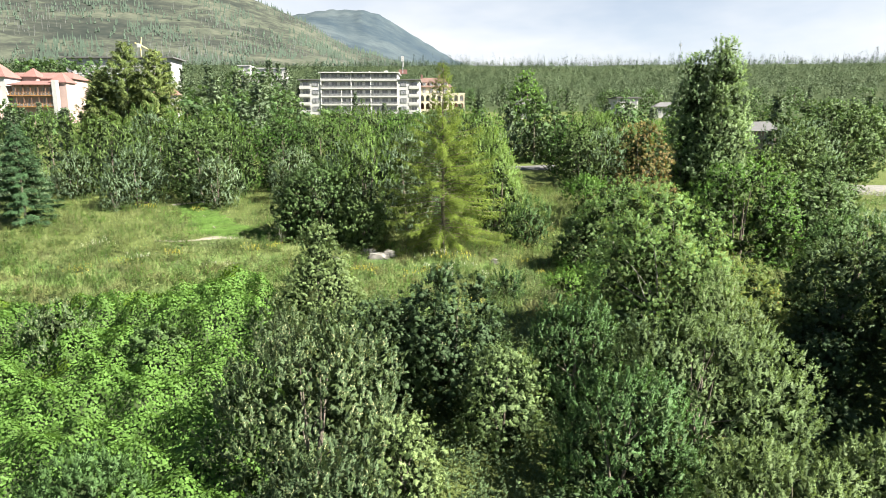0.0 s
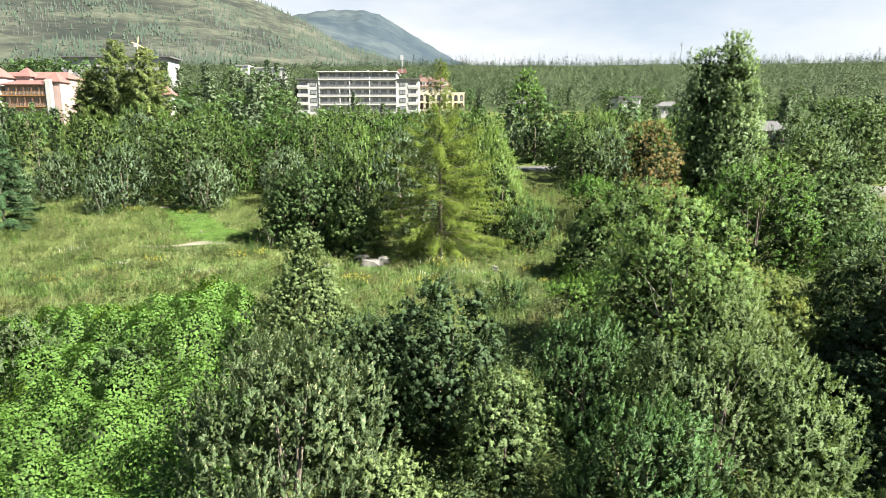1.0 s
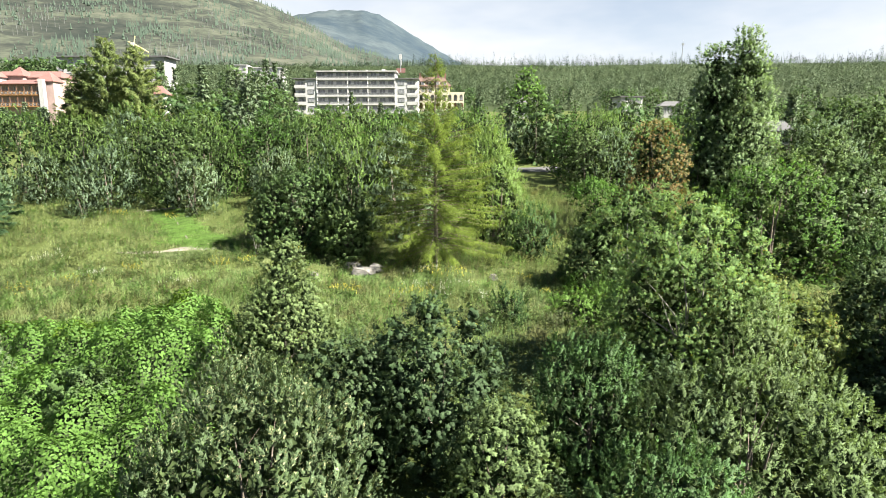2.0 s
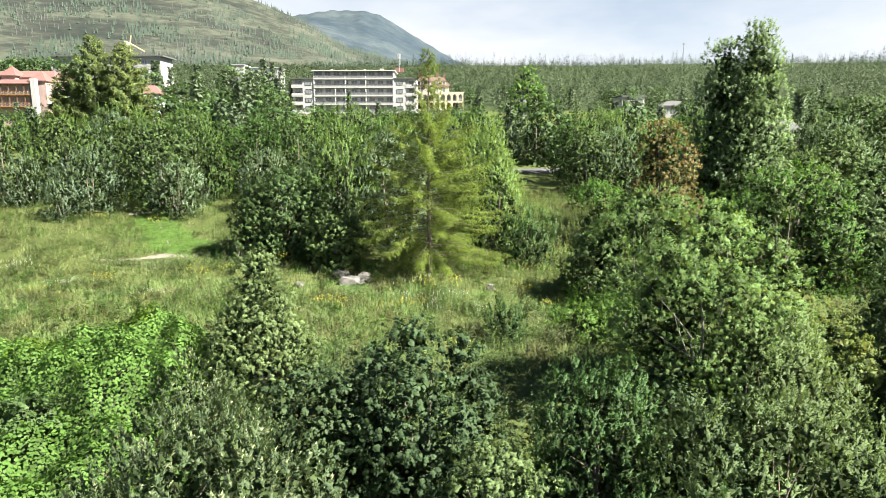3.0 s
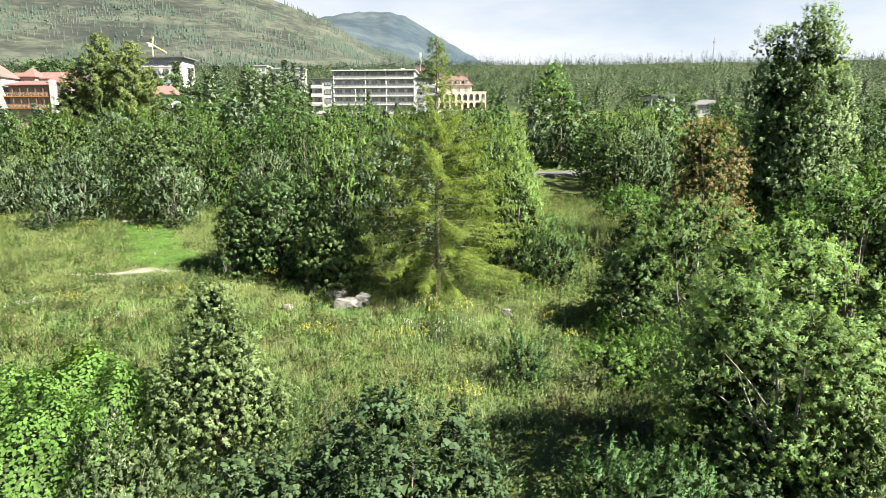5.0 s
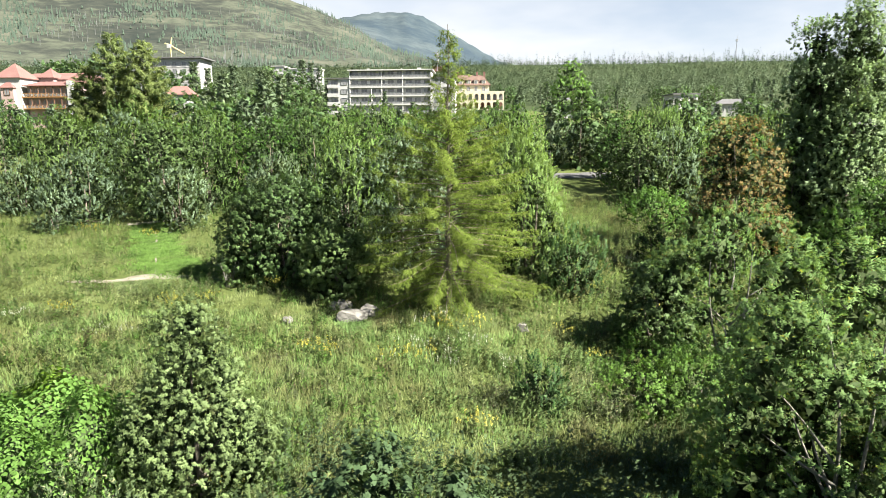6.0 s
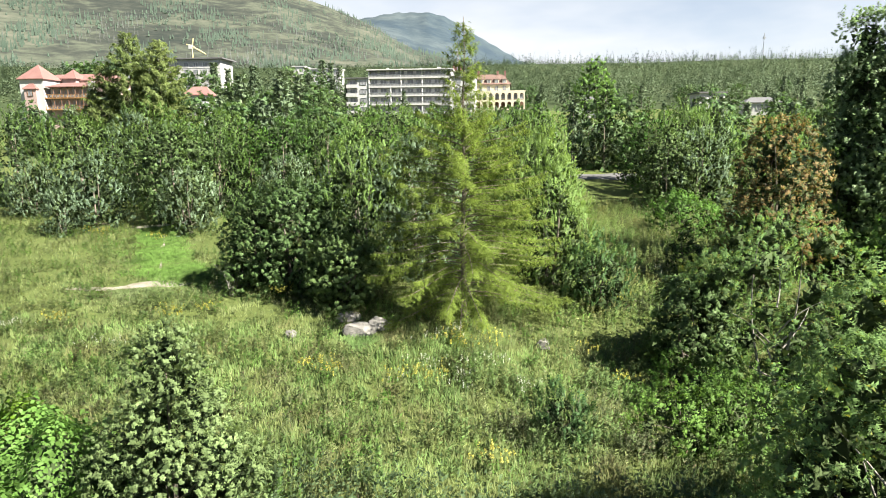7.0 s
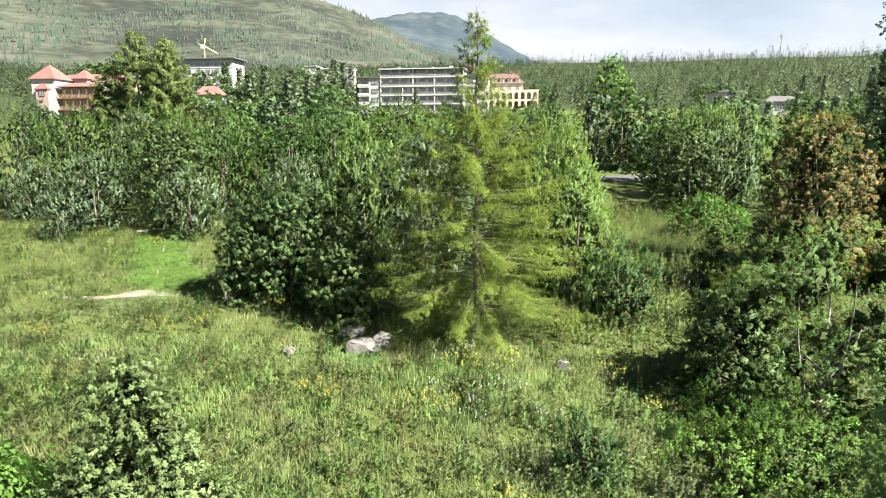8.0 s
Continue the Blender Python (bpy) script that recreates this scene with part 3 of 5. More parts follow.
# ---- near bushes and trees ----
tree("goat_willow", "broad grey-green goat willow in dense leaf", -5.2, 22.3, 5.8, 7.6, "greywillow", 11, 44000, "dome", 0.05, 34, 0.2, 3)
tree("maple", "dark green sycamore maple sapling with broad leaves", 0.3, 27.8, 6.3, 5.6, "maple", 12, 30000, "dome", 0.08, 26, 0.22, 2)
tree("maple", "low dark green maple bush with broad leaves", -3.2, 27.2, 4.9, 4.4, "maple", 13, 17000, "dome", 0.08, 18, 0.24, 2)
tree("willow", "slender green willow bush with upright shoots", 6.2, 27.8, 4.6, 4.2, "willow", 15, 20000, "dome", 0.05, 18, 0.24, 3)
tree("willow", "wide light green willow thicket", 10.9, 24.6, 5.5, 8.6, "lightwillow", 16, 44000, "dome", 0.05, 34, 0.19, 4)
tree("willow", "light green willow bush in front of thicket", 6.6, 21.0, 4.7, 5.4, "willow", 17, 22000, "dome", 0.05, 20, 0.22, 3)
tree("rowan", "tall rowan with pale bare branches and airy leaves", 11.7, 32.6, 9.4, 7.2, "rowan", 18, 52000, "dome", 0.05, 40, 0.16, 2, "", M_PALEBARK, 11)
tree("rowan", "rowan with pale bare branches over shaded grass", 13.9, 46.0, 7.8, 8.0, "rowan", 19, 22000, "dome", 0.1, 30, 0.18, 2, "", M_PALEBARK, 12, fill=0.28)
tree("hazel", "dark shaded hazel beside rowan", 10.9, 47.2, 4.2, 4.4, "dark", 67, 9000, "dome", 0.03, 16, 0.25, 2, category="shrub")
tree("alder", "yellow-green alder bush beside dark maple", 2.5, 24.6, 4.3, 3.6, "alder", 14, 15000, "dome", 0.05, 16, 0.24, 2)
tree("willow", "fresh upright willow sprouts in meadow", 4.5, 40.6, 1.7, 2.0, "willow", 27, 2600, "dome", 0.03, 10, 0.24, 3, category="shrub")
tree("ash", "yellowing young ash with feathery leaves", 15.7, 33.2, 6.0, 6.4, "yellow", 20, 26000, "dome", 0.08, 26, 0.2, 2)
tree("maple", "dark shaded maple at edge of thicket", 24.0, 36.0, 5.6, 7.0, "maple", 21, 22000, "dome", 0.05, 26, 0.2, 2)
# Out-of-view maple, added only for the shade it throws on the thicket.
tree("maple", "unseen tall dark maple added to shade thicket", 26.8, 27.2, 13.6, 8.8, "maple", 23, 9000, "dome", 0.05, 24, 0.22, 1, scale=2.5)
tree("alder", "young alder with conical grey-green crown", -7.1, 34.6, 6.5, 5.0, "alder", 24, 38000, "cone", 0.03, 46, 0.17, 1, scale=0.9)
tree("willow", "low grey willow shrub beside young alder", -8.6, 30.6, 2.9, 3.4, "greywillow", 25, 9000, "dome", 0.05, 12, 0.26, 2, category="shrub")
tree("willow", "pale willow shrub among knotweed", -11.6, 18.0, 3.0, 3.8, "willow", 26, 18000, "dome", 0.05, 18, 0.24, 2, category="shrub")
tree("alder", "small alder shrub below goat willow", -1.6, 20.6, 3.2, 3.2, "alder", 28, 8000, "dome", 0.05, 12, 0.26, 2, category="shrub")
tree("willow", "dusky shrub poking through knotweed", -14.4, 29.6, 2.6, 2.4, "dark", 29, 4000, "dome", 0.05, 9, 0.28, 1, category="shrub")
tree("willow", "dusky shrub at edge of knotweed", -20.6, 31.0, 3.0, 3.6, "greywillow", 30, 6000, "dome", 0.05, 10, 0.28, 1, category="shrub")
tree("barberry", "low dark reddish shrub in meadow", -35.5, 44.0, 2.0, 5.0, "dark", 31, 8000, "dome", 0.05, 12, 0.26, 1, category="shrub")
tree("willow", "bushy light green willow", 10.6, 17.2, 4.0, 6.0, "lightwillow", 33, 22000, "dome", 0.05, 20, 0.22, 3)
tree("maple", "low dark maple bush with broad leaves", 4.6, 17.4, 2.0, 4.4, "maple", 34, 9000, "dome", 0.05, 16, 0.24, 2)
tree("goat_willow", "low grey-green goat willow", -3.4, 16.6, 3.6, 5.0, "greywillow", 35, 16000, "dome", 0.05, 16, 0.24, 2)
tree("maple", "dark maple bush in shade of thicket", 30.0, 36.0, 8.0, 7.0, "maple", 36, 14000, "dome", 0.05, 18, 0.24, 2)
# Another added maple outside the view, a light blocker for the thicket.
tree("maple", "unseen tall dark maple added for shade over thicket", 25.0, 20.2, 11.0, 7.8, "maple", 37, 9000, "dome", 0.05, 24, 0.22, 1, scale=2.5)
tree("bramble", "bright leafy bramble thicket in meadow", 8.8, 41.2, 1.5, 3.6, "green", 38, 5000, "dome", 0.05, 10, 0.26, 1, category="shrub", scale=0.65)
tree("bramble", "bright bramble thicket beneath rowan", 11.2, 41.6, 1.9, 4.2, "green", 39, 6000, "dome", 0.05, 10, 0.26, 1, category="shrub", scale=0.65)
tree("bramble", "low bramble clump beside thicket", 10.0, 44.0, 1.3, 3.0, "green", 66, 4000, "dome", 0.05, 10, 0.26, 1, category="shrub", scale=0.65)
tree("maple", "dark maple bush under willows", 9.4, 28.6, 4.0, 4.6, "maple", 69, 10000, "dome", 0.05, 14, 0.25, 2)
tree("willow", "light green willow at thicket corner", 15.6, 19.2, 3.6, 4.6, "lightwillow", 84, 15000, "dome", 0.05, 16, 0.24, 2)


tree("willow", "bright green willow bush below rowan", 13.0, 29.6, 5.6, 5.4, "lightwillow", 88, 24000, "dome", 0.05, 22, 0.22, 3)
tree("maple", "shaded maple bush in dark gap", 18.8, 29.6, 3.2, 4.4, "maple", 89, 8000, "dome", 0.05, 12, 0.25, 2)
tree("maple", "low shaded maple bush beside willow", 16.6, 25.6, 2.4, 3.4, "maple", 90, 6000, "dome", 0.05, 12, 0.25, 1)
tree("maple", "shaded maple at foot of tall maple", 21.0, 31.8, 3.8, 4.6, "maple", 91, 8000, "dome", 0.05, 12, 0.25, 2)
# Stands out of view; added so its shadow falls behind the willow.
tree("maple", "unseen tall maple added to shade dark gap", 23.4, 24.2, 10.6, 6.4, "maple", 92, 7000, "dome", 0.05, 20, 0.22, 1, scale=2.5)
# Extra rowan, put in to throw shade on the meadow to its left.
tree("rowan", "leafy rowan added behind taller rowan for its shadow", 12.9, 35.8, 6.2, 5.2, "rowan", 93, 20000, "dome", 0.03, 26, 0.18, 2, "", M_PALEBARK, 10)
# Added beyond the right edge of view to shade the gap's far end.
tree("maple", "unseen tall maple added to darken gap", 30.6, 30.6, 14.0, 9.0, "maple", 94, 9000, "dome", 0.05, 24, 0.22, 1, scale=2.5)

# ---- larch and its neighbours ----
larch("larch", "yellow-green larch with drooping feathery boughs", 0.0, 52.0, 16.0, 5.6, M_LARCH, 40)
conifer("spruce", "dark blue-green spruce at meadow edge", -42.6, 62.0, 10.4, 4.0, M_SPRUCE, 41, 84, 76, 18, 0.34, 0.03, 0.22, 0.05, 0.3)
tree("hazel", "dark hazel shrub under larch boughs", -11.4, 57.2, 7.0, 7.0, "dark", 42, 22000, "dome", 0.05, 26, 0.2, 3, category="shrub")
tree("hawthorn", "shrub with rust-tinged leaves beside hazel", -13.4, 56.0, 5.6, 4.2, "dark", 43, 9000, "dome", 0.05, 14, 0.25, 2, category="shrub")
tree("alder", "small dark alder bush beside boulders", -7.2, 53.6, 4.0, 4.2, "dark", 44, 12000, "dome", 0.05, 14, 0.25, 2)
tree("willow", "tall willow behind larch", -7.4, 58.6, 9.2, 6.0, "bandwillow", 45, 14000, "dome", 0.08, 22, 0.22, 2)
tree("willow", "grey-green willow close behind larch", -3.4, 59.6, 9.6, 6.0, "bandgrey", 46, 14000, "dome", 0.08, 22, 0.22, 2)
tree("willow", "green willow flanking larch", 5.0, 57.6, 7.8, 5.2, "bandwillow", 47, 13000, "dome", 0.05, 20, 0.22, 2)
tree("willow", "leafy willow behind larch boughs", 4.9, 63.0, 8.6, 5.2, "bandwillow", 48, 13000, "dome", 0.05, 20, 0.22, 2)
tree("willow", "low willow skirt beside larch", 7.6, 54.6, 3.6, 4.0, "willow", 49, 9000, "dome", 0.05, 12, 0.26, 2, category="shrub")
tree("cherry", "wild cherry with rusty dying leaves", 18.6, 58.4, 10.6, 5.8, "rust", 50, 12000, "column", 0.34, 13, 0.2, 2, limbs=10)
tree("sallow", "green sallow bush at foot of cherry", 17.2, 57.2, 4.6, 4.6, "bandwillow", 96, 7000, "dome", 0.03, 16, 0.2, 2, category="shrub")
tree("sallow", "fresh green sallow with pointed crown", 24.0, 62.0, 8.6, 4.4, "green", 51, 10000, "cone", 0.05, 18, 0.22, 2)
tree("poplar", "tall poplar with glinting leaves and forked top", 27.2, 61.4, 17.4, 6.4, "poplar", 52, 66000, "column", 0.12, 46, 0.2, 2, limbs=12)
tree("poplar", "lower poplar stem beside tall poplar", 24.9, 62.2, 16.2, 5.2, "poplar", 53, 34000, "column", 0.1, 20, 0.26, 1)
tree("hazel", "rounded mid-green hazel at thicket edge", 24.6, 50.2, 8.6, 9.0, "green", 54, 22000, "dome", 0.05, 28, 0.2, 3, scale=0.75)
tree("hazel", "rounded hazel behind thicket", 31.0, 52.0, 7.4, 8.0, "dark", 55, 16000, "dome", 0.05, 24, 0.2, 2)
tree("willow", "light green willow over thicket", 28.6, 41.4, 5.6, 7.0, "willow", 56, 18000, "dome", 0.05, 22, 0.22, 2)
tree("lime", "big dark green lime tree", 61.0, 98.0, 12.0, 17.0, "dark", 57, 20000, "dome", 0.05, 34, 0.18, 1, scale=1.5)
tree("willow", "yellow-tipped shrub in rough meadow", 13.4, 54.4, 3.2, 3.0, "yellow", 58, 5000, "dome", 0.05, 9, 0.28, 1, category="shrub")
tree("elder", "bright leafy elder bush at road edge", 17.6, 73.4, 2.9, 6.0, "green", 59, 9000, "dome", 0.05, 14, 0.24, 2, category="shrub")

# ---- thicket band across the meadow's far side ----
rb = np.random.default_rng(60)
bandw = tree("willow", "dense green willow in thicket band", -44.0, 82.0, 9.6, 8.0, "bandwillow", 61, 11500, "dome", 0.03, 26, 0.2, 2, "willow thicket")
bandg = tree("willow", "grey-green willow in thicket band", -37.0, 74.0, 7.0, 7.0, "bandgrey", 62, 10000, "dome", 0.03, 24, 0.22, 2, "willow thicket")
bandd = tree("maple", "dark maple in thicket band", -30.2, 76.6, 10.0, 7.4, "dark", 63, 8000, "dome", 0.03, 26, 0.2, 1, "thicket trees", scale=1.25)
bandf = tree("sallow", "fresh green sallow in thicket band", -22.0, 84.0, 9.0, 7.0, "green", 64, 7500, "dome", 0.03, 24, 0.22, 2, "thicket trees")
small = tree("willow", "small grey-green willow at path", -26.6, 72.6, 5.6, 5.2, "bandgrey", 65, 5500, "dome", 0.03, 18, 0.24, 2, "", category="shrub")
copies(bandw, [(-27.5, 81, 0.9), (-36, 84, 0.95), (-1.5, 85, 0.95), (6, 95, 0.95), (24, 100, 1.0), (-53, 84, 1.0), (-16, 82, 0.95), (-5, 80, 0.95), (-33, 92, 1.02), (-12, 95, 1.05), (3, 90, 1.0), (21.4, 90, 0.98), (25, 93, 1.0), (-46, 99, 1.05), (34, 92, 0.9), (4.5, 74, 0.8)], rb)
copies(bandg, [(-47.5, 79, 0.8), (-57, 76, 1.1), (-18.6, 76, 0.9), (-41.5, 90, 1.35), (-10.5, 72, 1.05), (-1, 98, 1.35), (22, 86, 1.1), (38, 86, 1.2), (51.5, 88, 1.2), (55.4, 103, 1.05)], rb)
copies(bandd, [(31.6, 61, 0.82), (38.5, 61, 0.75), (-24.5, 94, 0.95), (-44, 88, 0.9), (4, 82, 0.8), (-20, 90, 0.9), (-51, 92, 0.95), (-2, 70, 0.75), (18.6, 84, 0.85), (30, 80, 0.7), (46, 79, 0.9), (60, 92, 1.0), (40, 100, 0.95), (36, 63.6, 0.88), (19.9, 103, 0.8)], rb)
copies(bandf, [(-13, 90, 0.95), (20, 96, 1.0), (-6, 100, 1.05), (-40, 95, 1.0), (-27, 88, 0.95), (-8, 88, 0.95), (6, 102, 1.05), (28.6, 86, 0.95), (-16, 100, 1.1), (44, 95, 0.95), (14, 60.5, 0.35)], rb)
copies(small, [(-38, 71, 0.75), (-49, 72.5, 0.9), (-15.5, 69, 0.8), (-60, 70, 1.0), (20, 68, 0.6), (30, 70, 0.8), (35, 50, 0.8), (36, 57, 0.9), (12.5, 114, 0.9), (16.5, 115.5, 1.0), (20.5, 114.5, 0.9), (24, 112, 1.0), (9, 113, 0.9), (14.4, 121, 1.1), (19, 121, 1.1)], rb)

# ---- village trees ----
rv = np.random.default_rng(70)
protos = [tree("village_tree", "leafy village tree on rising ground", -30, 122, 9.0, 8.0, "village", 71, 950, "dome", 0.05, 18, 0.22, 1, "village trees", limbs=1),
          tree("village_tree", "rounded broad village tree", 4, 124, 8.0, 8.5, "village", 72, 950, "round", 0.05, 18, 0.24, 1, "village trees", limbs=1),
          tree("village_tree", "slim upright village tree", -60, 125, 11.0, 5.5, "village", 73, 800, "column", 0.05, 18, 0.26, 1, "village trees", limbs=1)]
firs = [conifer("fir", "dark fir among village trees", -50, 130, 12.0, 2.8, M_FIR, 74, 34, 6, 8, 0.4, 0.04, 0.85, 0.30, 0.4, boughs=False),
        conifer("fir", "slender dark fir among houses", 40, 135, 10.0, 2.0, M_FIR, 75, 26, 5, 5, 0.4, 0.04, 0.85, 0.38, 0.4, boughs=False)]
for f in firs:
    tagged(f, group="village firs")


def near_house(x, y):
    return any(abs(x - a) < b and abs(y - c) < d for a, b, c, d in ((-30, 26, 232, 12), (0, 16, 246, 12), (-126, 22, 192, 12), (-137, 28, 277, 12), (-105, 14, 366, 10), (68, 14, 214, 9)))


n = 0
while n < 320:
    y = 112 + 210 * rv.random() ** 1.3
    x = rv.uniform(-0.72, 0.80) * y
    b = x / y
    limit = 10 + y * (0.05 if b < -0.56 else 0.085 if b < -0.24 else 0.046 if b < 0.04 else 0.055)   # crowns leave the buildings in sight
    if y > 235:
        limit = 10 + y * 0.08
    room = limit - gz(x, y)
    if near_house(x, y) or room < 2.5:
        continue
    p = protos[rv.integers(3)] if rv.random() < 0.52 else firs[rv.integers(2)]
    full = 10.0 if p not in firs else 11.0
    s = min(room / full, 1.25) * rv.uniform(0.75, 1.05)
    copies(p, [(x, y, s)], rv)
    n += 1
conifer("larch", "tall broad olive larch over thicket", -50.6, 111.0, 20.0, 5.4, M_OLDLARCH, 80, 110, 36, 16, 0.2, 0.05, 0.45, 0.10, 0.7, False, True)
conifer("larch", "second broad olive larch over thicket", -56.4, 112.6, 21.4, 5.6, M_OLDLARCH, 82, 110, 36, 16, 0.2, 0.05, 0.45, 0.10, 0.7, False, True)
conifer("larch", "lower olive larch beside taller ones", -61.4, 113.4, 16.5, 4.6, M_OLDLARCH, 83, 90, 30, 16, 0.2, 0.05, 0.45, 0.10, 0.7, False, True)


def screen(proto, full, rows):
    """Trees whose tops reach a given slope of sight."""
    for x, y, slope in rows:
        copies(proto, [(x, y, max(10 + y * slope - gz(x, y), 3.0) / full)], rv)


screen(protos[0], 9.0, [(-152, 240, 0.118), (-145, 236, 0.116), (-138, 240, 0.117), (-131, 236, 0.116), (-125, 240, 0.108), (-119, 238, 0.088), (-112, 236, 0.092), (-159, 244, 0.116), (-108, 230, 0.10), (-101, 226, 0.10), (-96, 300, 0.105), (-88, 300, 0.10), (-104, 318, 0.098), (-80, 290, 0.10)])
screen(firs[0], 12.0, [(-104, 240, 0.112), (-97, 236, 0.105), (-86, 232, 0.108), (-74, 226, 0.10), (-28.6, 205, 0.068), (-66, 232, 0.095), (-110, 252, 0.115), (-122, 224, 0.10)])
screen(firs[0], 12.0, [(-87, 318, 0.118), (-81, 312, 0.112), (-75, 305, 0.108), (-93, 312, 0.106), (-60, 240, 0.088), (-54, 236, 0.08)])
tree("lime", "bright green lime tree by the houses", 17.2, 130.0, 15.5, 8.0, "lime", 81, 10000, "round", 0.22, 24, 0.22, 1, limbs=5, scale=1.6)


# ---- far woods ----
def fir_cloud(name, label, n, seed, rlo, rhi, azlo, azhi, hlo, hhi, mat, thin=0.14, dense=None):
    """Many far conifers in one mesh: ragged tiered cones."""
    r = np.random.default_rng(seed)
    rad = np.sqrt(r.uniform(rlo ** 2, rhi ** 2, n))
    az = np.radians(r.uniform(azlo, azhi, n))
    x, y = rad * np.sin(az), rad * np.cos(az)
    keep = np.ones(n, bool)
    if dense:
        keep = wave(x, y, dense, seed + 1) + r.normal(0, 0.35, n) > -0.1
    x, y = x[keep], y[keep]
    m = len(x)
    z = ground_z(x, y) - 0.3
    h = r.uniform(hlo, hhi, m) * r.uniform(0.7, 1.1, m)
    w = h * thin * r.uniform(0.6, 1.6, m)
    T, S = 4, 6
    vs, fs = [], []
    th = np.arange(S) * 2 * np.pi / S
    for t in range(T):
        zb, zt = 0.08 + 0.22 * t, min(0.08 + 0.22 * t + 0.42, 1.0)
        rr = w * (1 - 0.8 * t / T)
        j = r.uniform(0.55, 1.25, (m, S))
        ring = np.stack([x[:, None] + rr[:, None] * j * np.cos(th + t), y[:, None] + rr[:, None] * j * np.sin(th + t), z[:, None] + h[:, None] * (zb - 0.05 * (j - 0.9))], -1)
        tip = np.stack([x, y, z + h * zt], -1)[:, None]
        vs.append(np.concatenate([ring, tip], 1))
    v = np.stack(vs, 1).reshape(-1, 3)
    one = np.array([(k, (k + 1) % S, S) for k in range(S)])
    f = (np.arange(m * T) * (S + 1))[:, None, None] + one[None]
    ob = new(name, np_mesh(name, v, f.reshape(-1, 3), [mat], None, True))
    return tagged(ob, label, "forest", kind="stuff")


def pole_cloud(name, label, n, seed, rlo, rhi, azlo, azhi, hlo, hhi, wide, mat, drift=0):
    r = np.random.default_rng(seed)
    rad, az = r.uniform(rlo, rhi, n), np.radians(r.uniform(azlo, azhi, n))
    x, y = rad * np.sin(az), rad * np.cos(az)
    if drift:
        keep = wave(x, y, drift, seed) + r.normal(0, 0.2, n) > 0.25
        x, y = x[keep], y[keep]
        n = len(x)
    z, h = ground_z(x, y) - 0.5, r.uniform(hlo, hhi, n)
    c = np.array([(1, 0), (-0.5, 0.87), (-0.5, -0.87)]) * wide
    foot = np.stack([x[:, None] + c[:, 0], y[:, None] + c[:, 1], np.repeat(z[:, None], 3, 1)], -1)
    tip = np.stack([x, y, z + h], -1)[:, None]
    v = np.concatenate([foot, tip], 1).reshape(-1, 3)
    f = (np.arange(n) * 4)[:, None, None] + np.array([(0, 1, 3), (1, 2, 3), (2, 0, 3)])[None]
    return tagged(new(name, np_mesh(name, v, f.reshape(-1, 3), [mat])), label, "forest", kind="stuff")


def fuzzy_wood(name, label, n, seed, rlo, rhi, azlo, azhi, mat, k=60, hi=9.5, leaf=1.0, points=0.6, slim=0.30):
    """Mixed far trees as clumps of leafy sprays: some pointed, some round."""
    r = np.random.default_rng(seed)
    rad, az = np.sqrt(r.uniform(rlo ** 2, rhi ** 2, n)), np.radians(r.uniform(azlo, azhi, n))
    x, y = rad * np.sin(az), rad * np.cos(az)
    free = np.array([not near_house(a, b) and not (-175 < a < -105 and 262 < b < 300) for a, b in zip(x, y)])
    x, y = x[free], y[free]
    n = len(x)
    h, pointed = r.uniform(4, hi, n) * r.uniform(0.7, 1.1, n), r.random(n) < points
    u = r.random((n, k)) ** 1.2
    wide = np.where(pointed[:, None], slim * (1.02 - u), 0.42 * np.sqrt(np.clip(1 - (2 * u - 1) ** 2, 0, 1)) + 0.04) * h[:, None] * r.uniform(0.7, 1.1, (n, k))
    th = r.uniform(0, 2 * np.pi, (n, k))
    o = np.stack([np.cos(th), np.sin(th), 0.25 + 0 * th], -1)
    p = np.stack([x[:, None] + wide * np.cos(th), y[:, None] + wide * np.sin(th), ground_z(x, y)[:, None] + h[:, None] * (0.06 + 0.9 * u)], -1)
    axis = unit(o * np.array([0.7, 0.7, 0]) + r.normal(0, 0.3, o.shape) + np.array([0, 0, 0.25]))
    nrm = unit(o * 0.7 + r.normal(0, 0.15, o.shape) + np.array([0, 0, 0.9]))
    s = r.uniform(0.7, 1.3, n * k)
    v = leaf_tris(p.reshape(-1, 3), axis.reshape(-1, 3), nrm.reshape(-1, 3), leaf * s, leaf * 0.55 * s)
    soft = np.repeat(unit(o * 1.3 + np.array([0, 0, 0.35])).reshape(-1, 3), 3, 0)
    return tagged(new(name, leaf_mesh(name, [(v, soft)], mat)), label, "forest", kind="stuff")


fuzzy_wood("village_wood", "mixed woodland rising behind the village", 2600, 94, 250, 430, -42, 46, M_FIR, 50, 9.0, 0.8)
fuzzy_wood("hillside_forest", "young mixed wood covering the hillside", 5200, 97, 400, 722, -42, 46, M_FIR, 34, 7.5, 1.0, 0.8)
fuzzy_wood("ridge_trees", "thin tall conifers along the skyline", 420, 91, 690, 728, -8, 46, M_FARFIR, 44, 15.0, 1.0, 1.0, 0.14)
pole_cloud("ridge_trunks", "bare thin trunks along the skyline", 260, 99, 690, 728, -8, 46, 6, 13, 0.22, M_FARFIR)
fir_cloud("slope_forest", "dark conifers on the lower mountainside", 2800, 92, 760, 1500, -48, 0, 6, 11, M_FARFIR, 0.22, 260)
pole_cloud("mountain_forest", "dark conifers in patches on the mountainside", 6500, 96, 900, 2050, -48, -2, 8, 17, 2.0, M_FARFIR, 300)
pole_cloud("dead_trees", "grey dead standing trunks on the mountainside", 3000, 93, 900, 1900, -46, -4, 10, 18, 0.45, M_DEAD, 500)


